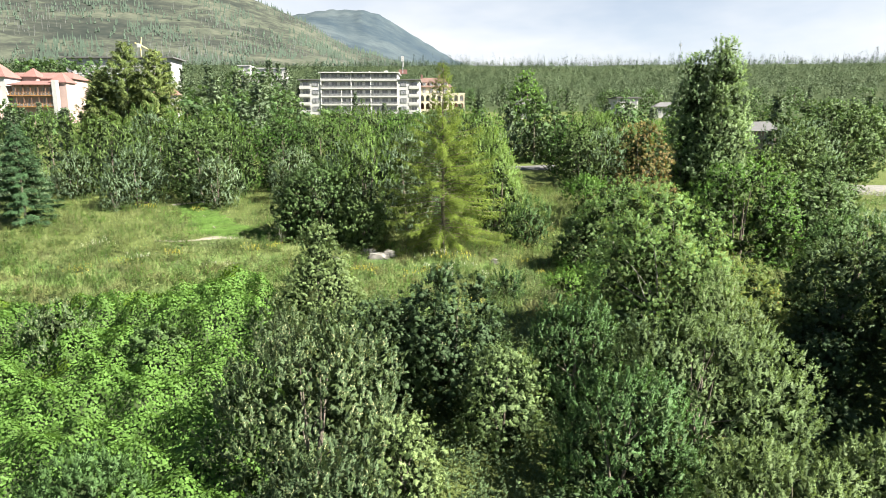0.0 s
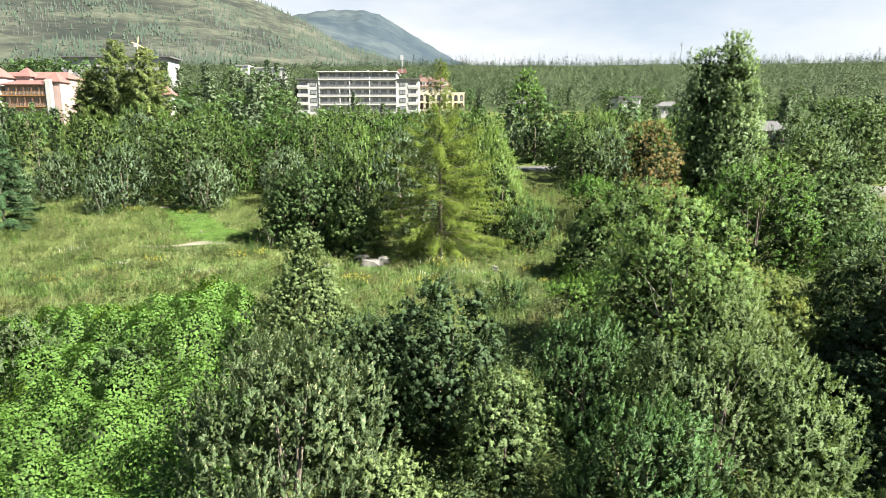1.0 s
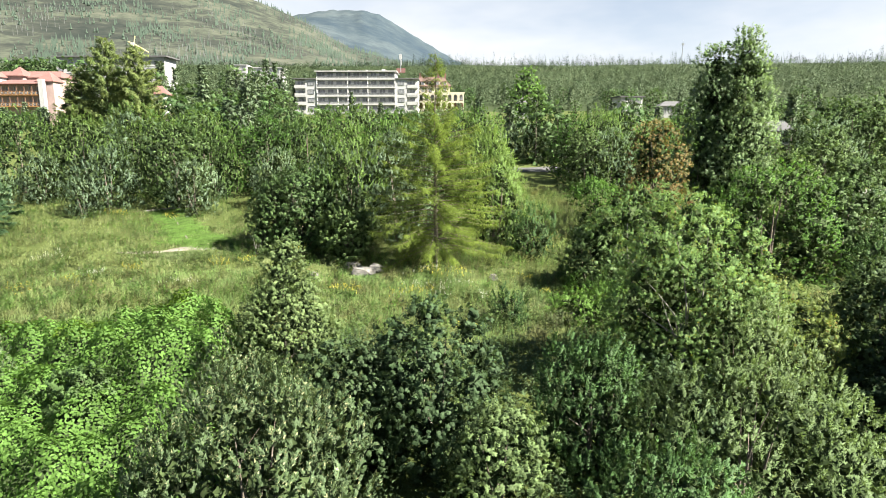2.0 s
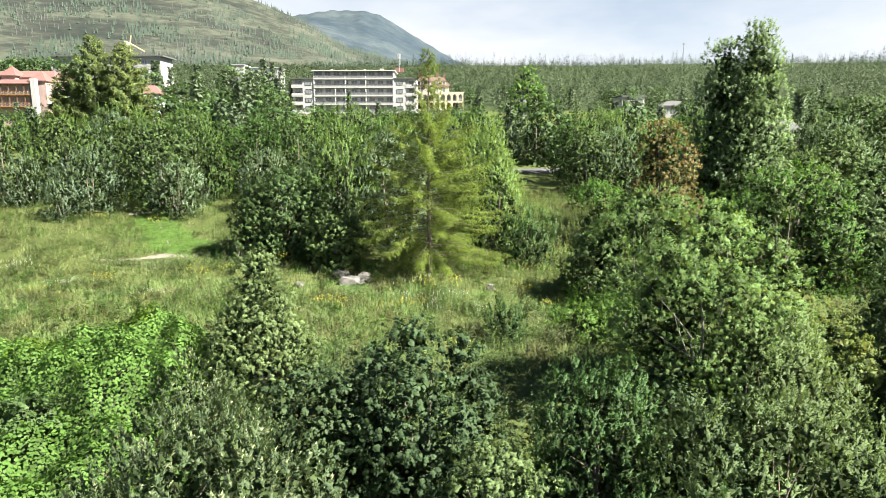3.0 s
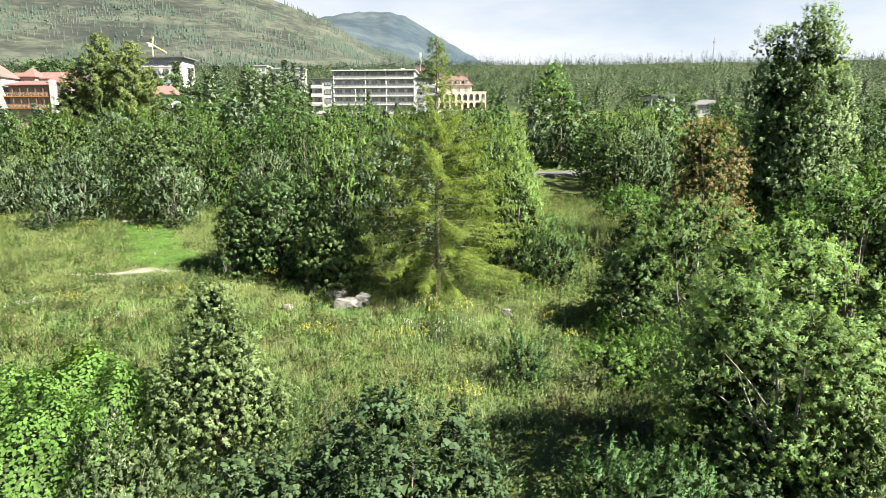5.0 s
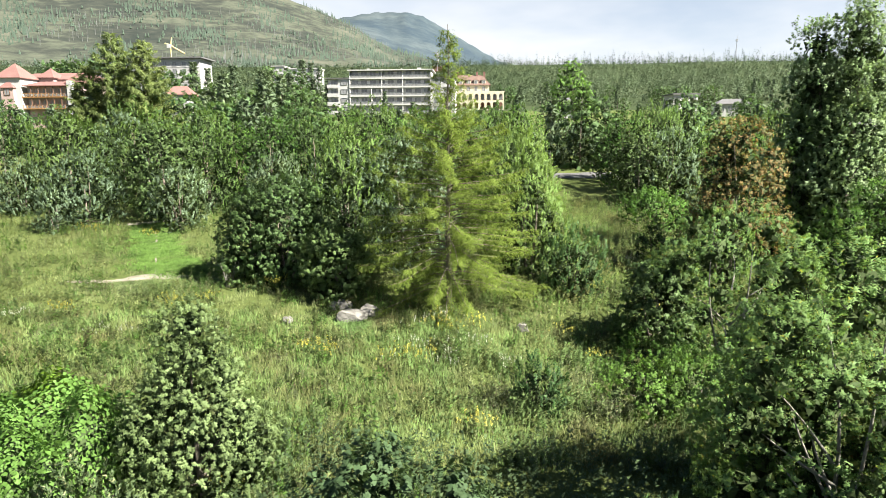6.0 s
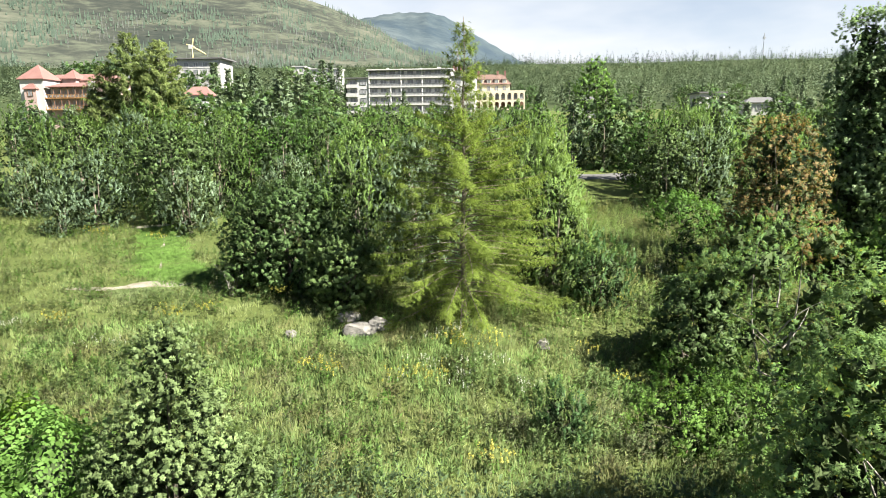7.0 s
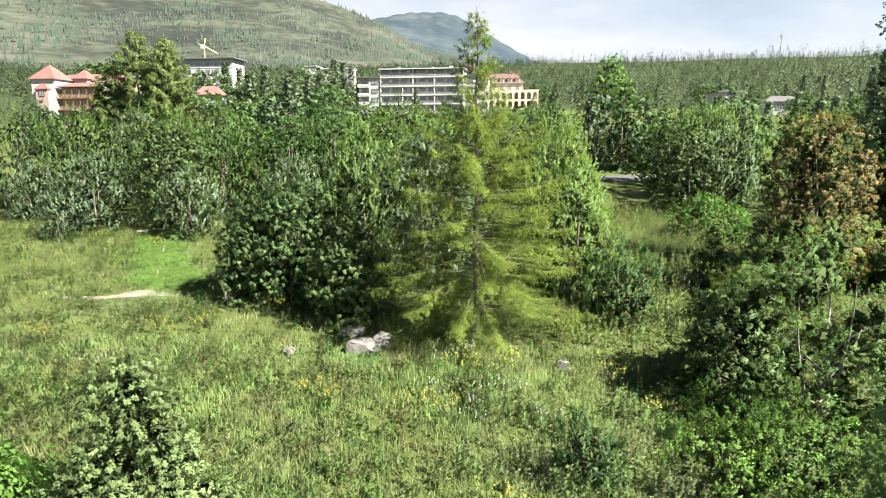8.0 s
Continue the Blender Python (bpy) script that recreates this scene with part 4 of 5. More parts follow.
# ---- meadow plants ----
PATH = ((-17.0, 57.2), (-22.0, 60.0), (-26.6, 66.5), (-30.5, 73.5))


def path_distance(x, y):
    best = np.full(np.shape(x), 1e9)
    for (ax, ay), (bx, by) in zip(PATH, PATH[1:]):
        u = np.clip(((x - ax) * (bx - ax) + (y - ay) * (by - ay)) / ((bx - ax) ** 2 + (by - ay) ** 2), 0, 1)
        best = np.minimum(best, np.hypot(x - ax - u * (bx - ax), y - ay - u * (by - ay)))
    return best


def scatter(r, n, ylo, yhi, slope=0.80, power=1.0):
    y = ylo + (yhi - ylo) * r.random(n) ** power
    x = r.uniform(-1, 1, n) * (slope * y + 2)
    return x, y


def on_meadow(x, y):
    clear = path_distance(x, y) > 2.2 + 0.9 * wave(x, y, 4, 30) + 0.6 * wave(x, y, 1.6, 29) + rm.normal(0, 0.3, np.shape(x))
    clear &= np.hypot((x + 20.6) / 3.4, (y - 55.8) / 1.9) > 1.0
    clear &= np.hypot((x + 5.0) / 1.5, (y - 48.6) / 1.8) > 1.0
    clear &= ~((x > 1.5) & (x < 30) & (y < 36.5))
    clear &= ~((x > -9) & (x <= 1.5) & (y < 29))
    return clear


def tufts(name, label, x, y, r, blades, hlo, hhi, wide, mat, lean=0.35, spread=0.18):
    n = len(x)
    h = r.uniform(hlo, hhi, n) * (1 + 0.35 * wave(x, y, 5, 43))
    bx = x[:, None] + r.normal(0, spread, (n, blades))
    by = y[:, None] + r.normal(0, spread, (n, blades))
    bz = ground_z(bx, by) - 0.02
    th = r.uniform(0, 2 * np.pi, (n, blades))
    ln = h[:, None] * r.uniform(0.55, 1.1, (n, blades))
    tip = np.stack([bx + np.cos(th) * ln * lean * r.random((n, blades)), by + np.sin(th) * ln * lean * r.random((n, blades)), bz + ln], -1)
    a = r.uniform(-np.pi / 2, np.pi / 2, (n, blades))
    s = np.stack([np.cos(a), np.sin(a), 0 * a], -1) * wide / 2
    foot = np.stack([bx, by, bz], -1)
    v = np.stack([foot - s, foot + s, tip], 2).reshape(-1, 3)
    soft = unit(np.stack([np.sin(a) * 0.8, -np.cos(a) * 0.8, np.ones_like(a)], -1) + r.normal(0, 0.2, (n, blades, 3)))
    return tagged(new(name, leaf_mesh(name, [(v, np.repeat(soft.reshape(-1, 3), 3, 0))], mat)), label, "grass", kind="stuff")


def herbs(name, label, x, y, r, k, hlo, hhi, ll, lw, mat, flat=0.5, category="weeds", top=0.05, wide=0.08):
    n = len(x)
    h = r.uniform(hlo, hhi, n) * (1 + 0.35 * wave(x, y, 5, 43))
    p = np.stack([x, y, ground_z(x, y) + h * top], -1)
    d = unit(np.stack([r.normal(0, wide, n), r.normal(0, wide, n), np.ones(n)], -1))
    v = sprays(r, p, d, h * (1 - top), k, ll, lw, 0.62, flat * 0.7, 0.0, small=True, curl=0.7)
    return tagged(new(name, leaf_mesh(name, [v], mat)), label, category, kind="stuff")


rm = np.random.default_rng(31)
ux, uy = rm.uniform(-9, 24, 11000), rm.uniform(14, 37, 11000)
herbs("nettles", "dark nettles and ferns under the bushes", ux, uy, rm, 10, 0.6, 1.4, 0.15, 0.085, M_MAPLE, 0.6)


def clumps(r, n, ylo, yhi, per, spread, power=1.0):
    """Plants in clumps: x, y of each, and the clump's own number between 0 and 1."""
    cx, cy = scatter(r, n, ylo, yhi, power=power)
    own = np.repeat(r.random(n), per)
    size = np.repeat(r.uniform(0.6, 1.5, n), per)
    return np.repeat(cx, per) + r.normal(0, spread, n * per) * size, np.repeat(cy, per) + r.normal(0, spread, n * per) * size, own


x, y = scatter(rm, 17000, 24, 82, power=1.1)
k = on_meadow(x, y) & (wave(x, y, 4, 44) + 0.5 * wave(x, y, 1.5, 45) > -0.25)
tufts("tall_grass", "uncut yellow-green grass across the meadow", x[k], y[k], rm, 7, 0.22, 0.5, 0.04, M_GRASS, 0.7)
x, y = scatter(rm, 26000, 27, 50)
k = on_meadow(x, y)
tufts("undergrowth", "short green grass between the weeds", x[k], y[k], rm, 5, 0.2, 0.5, 0.05, M_HERB, 0.6, 0.2)
x, y, own = clumps(rm, 3700, 24, 82, 11, 0.5, 1.1)
k = on_meadow(x, y) & (own < 0.5)
herbs("meadow_herbs", "leafy green weeds filling the meadow", x[k], y[k], rm, 11, 0.25, 0.85, 0.16, 0.08, M_HERB, 0.5)
k = on_meadow(x, y) & (own > 0.5) & (own < 0.78)
herbs("pale_herbs", "pale yellow-green weeds in clumps", x[k], y[k], rm, 12, 0.3, 0.85, 0.15, 0.055, M_GRASS, 0.4)
k = on_meadow(x, y) & (own > 0.78) & (own < 0.9)
herbs("fresh_herbs", "fresh green nettles in clumps", x[k], y[k], rm, 18, 0.35, 0.9, 0.14, 0.06, M_GREEN, 0.5)
k = on_meadow(x, y) & (own > 0.86)
herbs("dry_herbs", "brownish seeding weeds in clumps", x[k], y[k], rm, 16, 0.45, 1.0, 0.13, 0.045, M_MUGWORT, 0.4)
x, y = scatter(rm, 20000, 26, 78)
k = on_meadow(x, y) & (wave(x, y, 9, 33) > 0.25)
herbs("mugwort", "grey-brown mugwort and dry stalks in drifts", x[k], y[k], rm, 16, 0.4, 0.95, 0.10, 0.034, M_MUGWORT, 0.3)
x, y = rm.uniform(2, 24, 7000), rm.uniform(52, 86, 7000)
k = np.abs(x - 0.144 * y) < 3 + 9 * smooth(80, 55, y)
herbs("rough_weeds", "waist-high rough weeds on uncut ground", x[k], y[k], rm, 16, 0.5, 1.15, 0.17, 0.075, M_HERB, 0.4)
x, y = rm.uniform(2, 24, 3000), rm.uniform(52, 84, 3000)
k = wave(x, y, 6, 40) > 0.1
herbs("seeding_weeds", "grey-green seeding weeds on uncut ground", x[k], y[k], rm, 22, 0.6, 1.2, 0.13, 0.05, M_MUGWORT, 0.4)
x, y = rm.uniform(-22, 26, 6000), rm.uniform(-10, 24, 6000)
tufts("rough_grass", "rough grass on open ground", x, y, rm, 5, 0.15, 0.45, 0.06, M_GRASS, 1.1, 0.25)
u = rm.random(11000)
x = np.interp(u, np.linspace(0, 1, 4), [p[0] for p in PATH]) + rm.normal(0, 1.7, 11000)
y = np.interp(u, np.linspace(0, 1, 4), [p[1] for p in PATH]) + rm.normal(0, 1.2, 11000)
k = path_distance(x, y) < 2.4 + 1.0 * wave(x, y, 4, 30) + 0.6 * wave(x, y, 1.6, 29) + rm.normal(0, 0.4, len(x))
tufts("mown_grass", "short bright green grass on the footpath", x[k], y[k], rm, 7, 0.06, 0.18, 0.07, M_LAWN, 1.6, 0.2)
x, y = -20.6 + rm.normal(0, 1.9, 2600), 55.4 + rm.normal(0, 1.3, 2600)
k = np.hypot((x + 20.8) / 3.0, (y - 56.6) / 0.75) > 1.0 + 0.35 * wave(x, y, 1.2, 28)
tufts("short_turf", "short grass round the bare earth", x[k], y[k], rm, 5, 0.05, 0.16, 0.06, M_GRASS, 1.5, 0.2)
x, y = -5.0 + rm.normal(0, 0.9, 500), 48.4 + rm.normal(0, 0.9, 500)
tufts("boulder_turf", "short grass at the foot of boulders", x, y, rm, 5, 0.08, 0.25, 0.06, M_HERB, 1.2, 0.15)
x, y = np.concatenate([7.0 + rm.normal(0, 0.5, 70), 5.9 + rm.normal(0, 0.6, 60), 3.0 + rm.normal(0, 0.8, 60)]), np.concatenate([39.8 + rm.normal(0, 0.4, 70), 41.6 + rm.normal(0, 0.5, 60), 40.4 + rm.normal(0, 0.5, 60)])
herbs("dock", "tall brown seeding dock stalks", x, y, rm, 26, 0.7, 1.3, 0.10, 0.04, M_MUGWORT, 0.2)
SPOTS = ((-6.1, 44.4, 1.0), (-5.2, 43.6, 0.8), (-0.1, 46.6, 1.2), (-1.7, 43.8, 1.3), (-0.6, 43.2, 0.9), (2.0, 38.5, 0.9), (-15.8, 49.8, 1.1), (-14.2, 50.6, 0.8), (-21.7, 48.6, 1.1), (-33.8, 69.5, 1.5), (-6.3, 34.0, 0.9),
         (1.8, 47.4, 0.9), (6.6, 47.4, 1.0), (7.6, 45.0, 0.8), (-8.5, 37.2, 0.8), (-26.5, 43.5, 1.3), (12.0, 52.0, 1.2), (-11.0, 53.6, 0.9), (-24.0, 45.4, 1.2), (8.8, 55.0, 1.2), (-27.5, 68.6, 1.2))
for sx, sy, sr in SPOTS:
    m = int(24 * sr)
    x, y = sx + rm.normal(0, sr * 0.42, m), sy + rm.normal(0, sr * 0.32, m)
    herbs("goldenrod", "clump of goldenrod in yellow bloom", x, y, rm, 10, 0.7, 1.05, 0.08, 0.06, M_YELLOW, 0.5, "flowers", 0.76)
for sx, sy, sr in ((-0.6, 47.4, 1.3), (1.7, 44.8, 1.2), (-1.2, 44.4, 1.3), (0.6, 42.8, 0.9), (13.0, 60.0, 2.0), (-24.0, 47.5, 1.5), (3.4, 43.0, 0.8), (17.0, 66.0, 2.0), (-17.0, 46.0, 1.2), (-30.0, 52.0, 1.6), (9.4, 62.0, 1.6)):
    m = int(22 * sr)
    x, y = sx + rm.normal(0, sr * 0.5, m), sy + rm.normal(0, sr * 0.4, m)
    herbs("thistle", "clump of pale seeding thistles", x, y, rm, 10, 0.7, 1.0, 0.06, 0.04, M_WHITE, 0.5, "flowers", 0.72)

rt = np.random.default_rng(77)
cx, cy = rt.uniform(-3, 14, 150), rt.uniform(29, 47, 150)
own = wave(cx, cy, 5, 51) > -0.3 + 0.12 * np.abs(cx - 6)
cx, cy = np.repeat(cx[own], 26), np.repeat(cy[own], 26)
x, y = cx + rt.normal(0, 0.5, len(cx)), cy + rt.normal(0, 0.42, len(cx))
k = on_meadow(x, y)
herbs("tall_nettles", "dark green nettles standing tall in the meadow", x[k], y[k], rt, 20, 0.7, 1.35, 0.15, 0.06, M_DARK, 0.45)

# ---- knotweed ----
rk = np.random.default_rng(35)


def knot_height(x, y):
    hump = 1.5 + 0.65 * wave(x, y, 4.2, 36) + 0.42 * np.abs(wave(x, y, 2.6, 37)) - 0.6 * smooth(-16, -24, x) + 1.9 * np.exp(-((x + 11.8) ** 2 + (y - 34.2) ** 2) / 16.0)
    edge = np.clip(np.minimum(np.minimum((37.6 + 0.8 * wave(x, y, 6, 38) - y) / 1.8, (-8.0 + (y - 30) * -0.18 - x) / 1.6), 1.0), 0, 1)
    return np.clip(hump, 0.6, 3.8) * np.sqrt(edge)


def knotweed(name, label, n, mat, young):
    x, y = rk.uniform(-30, -5, n), rk.uniform(14, 38, n)
    hh = knot_height(x, y)
    k = (hh > 0.25) & (np.abs(x) < 0.82 * y + 3)
    bright = wave(x, y, 7, 39) + 0.9 * smooth(31, 36, y) > 1.15
    k &= bright if young else ~bright
    x, y, hh = x[k], y[k], hh[k]
    m = len(x)
    depth = np.where(rk.random(m) < 0.8, rk.uniform(0, 0.14, m), rk.uniform(0.14, 0.4, m))
    e = 0.15
    gx = (knot_height(x + e, y) - knot_height(x - e, y)) / (2 * e)
    gy = (knot_height(x, y + e) - knot_height(x, y - e)) / (2 * e)
    hump = unit(np.stack([-gx, -gy, np.ones(m)], -1))
    nrm = unit(hump + rk.normal(0, 0.34, (m, 3)))
    a = rk.normal(size=(m, 3)) + np.array([0, -0.5, -0.45])
    axis = unit(a - (a * nrm).sum(-1, keepdims=True) * nrm)
    p = np.stack([x, y, ground_z(x, y) + hh * (1 - depth)], -1)
    s = rk.uniform(0.7, 1.25, m)
    v = leaf_quads(p, axis, nrm, 0.15 * s, 0.125 * s, 0.12, 0.35)
    soft = np.repeat(unit(hump + 0.45 * axis + rk.normal(0, 0.12, (m, 3))), 4, 0)
    tagged(new(name, leaf_mesh(name, [(v, soft)], mat, False)), label, "knotweed", kind="stuff")


def knot_shade():
    """A dark uneven sheet under the knotweed's top leaves, standing in for shade between them."""
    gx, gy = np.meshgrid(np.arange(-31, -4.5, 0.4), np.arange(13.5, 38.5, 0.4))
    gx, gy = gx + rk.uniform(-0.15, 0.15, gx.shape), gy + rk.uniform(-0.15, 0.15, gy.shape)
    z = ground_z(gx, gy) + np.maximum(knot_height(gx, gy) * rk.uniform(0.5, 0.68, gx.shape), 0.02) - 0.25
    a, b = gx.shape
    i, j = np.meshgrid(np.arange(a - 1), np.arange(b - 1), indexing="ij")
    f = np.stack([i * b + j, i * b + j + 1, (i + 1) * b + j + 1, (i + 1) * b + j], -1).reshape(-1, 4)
    tagged(new("knotweed_stems", np_mesh("knotweed_stems", np.stack([gx, gy, z], -1), f, [M_TWIGSHADE], None, True)), "dark sheet under the knotweed leaves, coloured as shade", "knotweed", kind="stuff")


knot_shade()
knotweed("knotweed", "dense bright green knotweed with broad leaves", 120000, M_KNOT, False)
knotweed("young_knotweed", "yellow-green young knotweed shoots", 120000, M_KNOTY, True)


# ---- boulders ----
def boulder(x, y, sx, sy, sz, seed, label, turn):
    bm = bmesh.new()
    bmesh.ops.create_icosphere(bm, subdivisions=4, radius=1)
    r = random.Random(seed * 7)
    cuts = [(Vector((r.gauss(0, 1), r.gauss(0, 1), r.gauss(0, 0.8))).normalized(), r.uniform(0.72, 0.95)) for _ in range(15)] + [(Vector((0.1, -0.1, 1)).normalized(), 0.7)]
    off = Vector((seed * 3.1, seed * 1.7, seed * 0.9))
    for v in bm.verts:
        c = v.co.normalized()
        reach = min([d / c.dot(n) for n, d in cuts if c.dot(n) > 0.05] + [1.15])
        v.co = c * (reach + 0.04 * noise.noise(c * 3.5 + off) + 0.02 * noise.noise(c * 9 + off))
        v.co.x, v.co.y, v.co.z = v.co.x * sx, v.co.y * sy, v.co.z * sz
    me = bpy.data.meshes.new("boulder")
    bm.to_mesh(me)
    bm.free()
    me.materials.append(M_ROCK)
    ob = new("boulder", me)
    ob.matrix_basis = pose(x, y, gz(x, y) + sz * 0.3, 0, 4, turn)
    return tagged(ob, label, "boulder", "boulders in the meadow")


boulder(-5.2, 49.5, 0.88, 0.7, 0.48, 4, "large pale granite boulder in grass", 10)
boulder(-4.4, 50.3, 0.68, 0.6, 0.48, 2, "pale granite boulder resting beside larger one", -15)
boulder(-5.2, 50.1, 0.35, 0.3, 0.36, 3, "small granite boulder between larger ones", 40)
boulder(-6.3, 51.4, 0.7, 0.5, 0.38, 4, "low granite boulder in shade of shrubs", 25)
boulder(-8.6, 48.4, 0.35, 0.3, 0.3, 5, "small weathered stone in tall grass", 70)
boulder(4.2, 48.6, 0.35, 0.35, 0.42, 6, "small grey stone in weeds", 0)


def knotweed_plant(x, y, seed):
    """A single arching knotweed cane whose broad leaves can be told apart."""
    r = np.random.default_rng(seed)
    b = thing("knotweed_plant", x, y, gz(x, y), "arching knotweed cane with broad bright leaves", "knotweed", "knotweed canes")
    h, th = r.uniform(1.7, 2.6), r.uniform(0, 6.28)
    lean = np.array([math.cos(th), math.sin(th)]) * r.uniform(0.3, 0.7)
    u = np.linspace(0, 1, 9)
    line = np.stack([lean[0] * u ** 2, lean[1] * u ** 2, h * u * (1 - 0.12 * u)], -1)
    a, f = tube(line, np.linspace(0.016, 0.005, 9), 6)
    mesh_part("cane", np_mesh("cane", a, f, [M_KNOTY], None, True), b)
    for i in range(24):
        q = 0.25 + 0.75 * i / 23
        at = np.array([np.interp(q, u, line[:, c]) for c in range(3)])
        g = i * 2.4 + r.uniform(-0.4, 0.4)
        leaf = mesh_part("leaf", KNOT_LEAF, b)
        leaf.matrix_basis = Matrix.Translation(at) @ Matrix.Rotation(g, 4, "Z") @ Matrix.Rotation(radians(r.uniform(-5, 40)), 4, "Y") @ Matrix.Rotation(radians(r.uniform(-25, 25)), 4, "X") @ Matrix.Scale(r.uniform(0.75, 1.25), 4)


def knot_leaf():
    """A heart-shaped leaf along +x, folded a little along its rib."""
    half = ((0.0, 0.0), (-0.015, 0.03), (0.02, 0.065), (0.07, 0.07), (0.13, 0.045), (0.19, 0.0))
    v = [(px, py, 0.2 * py) for px, py in half] + [(px, -py, 0.2 * py) for px, py in half[1:-1]] + [(0.07, 0.0, 0.0)]
    ring = [0, 1, 2, 3, 4, 5, 9, 8, 7, 6]
    return np_mesh("knotweed_leaf", v, [(ring[i], ring[(i + 1) % 10], 10) for i in range(10)], [M_KNOT])


KNOT_LEAF = knot_leaf()
for i, (kx, ky) in enumerate(((-9.4, 36.2), (-10.3, 36.6), (-11.4, 36.9), (-12.4, 36.6), (-9.0, 35.2), (-13.4, 36.8), (-9.2, 33.6), (-8.9, 32.4), (-14.6, 36.5), (-15.8, 36.6), (-10.6, 37.4), (-12.0, 37.6))):
    knotweed_plant(kx, ky, 200 + i)


# ---- ground patches ----
def ground_patch(name, label, x, y, rx, ry, turn, mat, seed, lift=0.03, category="ground", wob=0.25):
    """An irregular patch that follows the ground, a little above it."""
    r = np.random.default_rng(seed)
    rings, seg = 7, 40
    th = np.arange(seg) * 2 * np.pi / seg
    edge = 1 + wob * sum(r.normal(0, 0.5) * np.sin((k + 1) * th + r.uniform(0, 6)) for k in range(5)) * 0.6
    v = [(x, y, gz(x, y) + lift)]
    c, s = math.cos(radians(turn)), math.sin(radians(turn))
    for i in range(1, rings + 1):
        u = i / rings
        px, py = rx * u * edge * np.cos(th), ry * u * edge * np.sin(th)
        wx, wy = x + c * px - s * py, y + s * px + c * py
        wz = ground_z(wx, wy) + (lift if i < rings else -0.02)
        v += list(zip(wx, wy, wz))
    f = [(0, 0, 1 + j, 1 + (j + 1) % seg)[1:] for j in range(seg)]
    me = bpy.data.meshes.new(name)
    q = [(1 + i * seg + j, 1 + (i + 1) * seg + j, 1 + (i + 1) * seg + (j + 1) % seg, 1 + i * seg + (j + 1) % seg) for i in range(rings - 1) for j in range(seg)]
    me.from_pydata([tuple(map(float, p)) for p in v], [], [tuple(t) for t in f] + q)
    me.materials.append(mat)
    return tagged(new(name, me), label, category, kind="structure")


M_EARTH = surf_mat("trodden pale earth", [(0.3, (0.110, 0.098, 0.068)), (0.7, (0.215, 0.202, 0.165))], 1.5, 14, 0.95, 0.5)
M_ASPHALT = surf_mat("worn pale asphalt", [(0.3, (0.056, 0.056, 0.056)), (0.7, (0.090, 0.090, 0.090))], 0.8, 20, 0.9, 0.2)
M_GRAVEL = surf_mat("pale gravel", [(0.3, (0.080, 0.077, 0.071)), (0.7, (0.142, 0.139, 0.130))], 1.2, 12, 0.95, 0.6)
ground_patch("bare_earth", "worn pale earth beside footpath", -20.8, 56.6, 2.9, 0.75, 4, M_EARTH, 1, wob=0.7)
ground_patch("bare_earth", "thin worn earth in turf", -24.6, 55.6, 1.8, 0.4, 10, M_EARTH, 2)
ground_patch("dirt_track", "pale dirt track crossing path end", -31.6, 75.0, 3.4, 0.6, 20, M_EARTH, 3)
ground_patch("footpath_line", "narrow trodden line through mown grass", -24.4, 63.6, 0.11, 7.5, 29, M_EARTH, 4, 0.03, "path", 0.8)
ground_patch("road", "short stretch of worn grey asphalt road", 19.0, 107.4, 10.0, 2.6, 4, M_ASPHALT, 5, 0.04, "road", 0.08)
ground_patch("gravel_yard", "pale gravel yard beyond bushes", 62.0, 84.0, 10.5, 5.0, 0, M_GRAVEL, 6, 0.04, "ground", 0.12)


# ---- buildings ----
def plaster(name, c, dirt=0.8):
    return surf_mat(name, [(0.3, tuple(v * dirt for v in c)), (0.7, c)], 0.35, 6, 0.85, 0.15)


M_WALL = plaster("white plaster", (0.34, 0.34, 0.335), 0.88)
M_LOGGIA = plaster("grey loggia plaster", (0.52, 0.515, 0.505), 0.85)
M_PANEL = plaster("grey balcony panels", (0.185, 0.187, 0.19), 0.85)
M_CREAM = plaster("cream plaster", (0.40, 0.37, 0.28), 0.85)
M_PINK = plaster("brick-pink plaster", (0.30, 0.225, 0.205), 0.85)
M_BROWN = plaster("dark roof tiles", (0.128, 0.083, 0.068), 0.6)
M_REDROOF = plaster("faded red roof tiles", (0.165, 0.088, 0.078), 0.75)
M_ORANGE = plaster("orange-stained timber", (0.26, 0.14, 0.055), 0.8)
M_TIMBER_SHADE = plaster("dark timber and arcade shade", (0.112, 0.060, 0.038), 0.7)
M_ROOFGREY = plaster("grey sheet roof", (0.095, 0.095, 0.097), 0.8)
M_STEEL = surf_mat("galvanised steel", [(0.3, (0.300, 0.307, 0.315)), (0.7, (0.413, 0.420, 0.427))], 3, 20, 0.4, 0.1, 0.8)
M_CRANE = plaster("yellow painted steel", (0.40, 0.35, 0.18), 0.8)
M_GLASS, _nt, _p, _o = shader("window glass")
_p.inputs["Base Color"].default_value = (0.17, 0.175, 0.18, 1)
_p.inputs["Roughness"].default_value = 0.06
_p.inputs["Specular IOR Level"].default_value = 0.7


def boxes(name, rows, mat, parent, label=""):
    """One part out of boxes (x0, x1, y0, y1, z0, z1)."""
    v, f = [], []
    for x0, x1, y0, y1, z0, z1 in rows:
        b = len(v)
        v += [(x, y, z) for z in (z0, z1) for x, y in ((x0, y0), (x1, y0), (x1, y1), (x0, y1))]
        f += [[b + i for i in q] for q in ((3, 2, 1, 0), (4, 5, 6, 7), (0, 1, 5, 4), (1, 2, 6, 5), (2, 3, 7, 6), (3, 0, 4, 7))]
    return mesh_part(name, np_mesh(name, v, f, [mat]), parent, label)


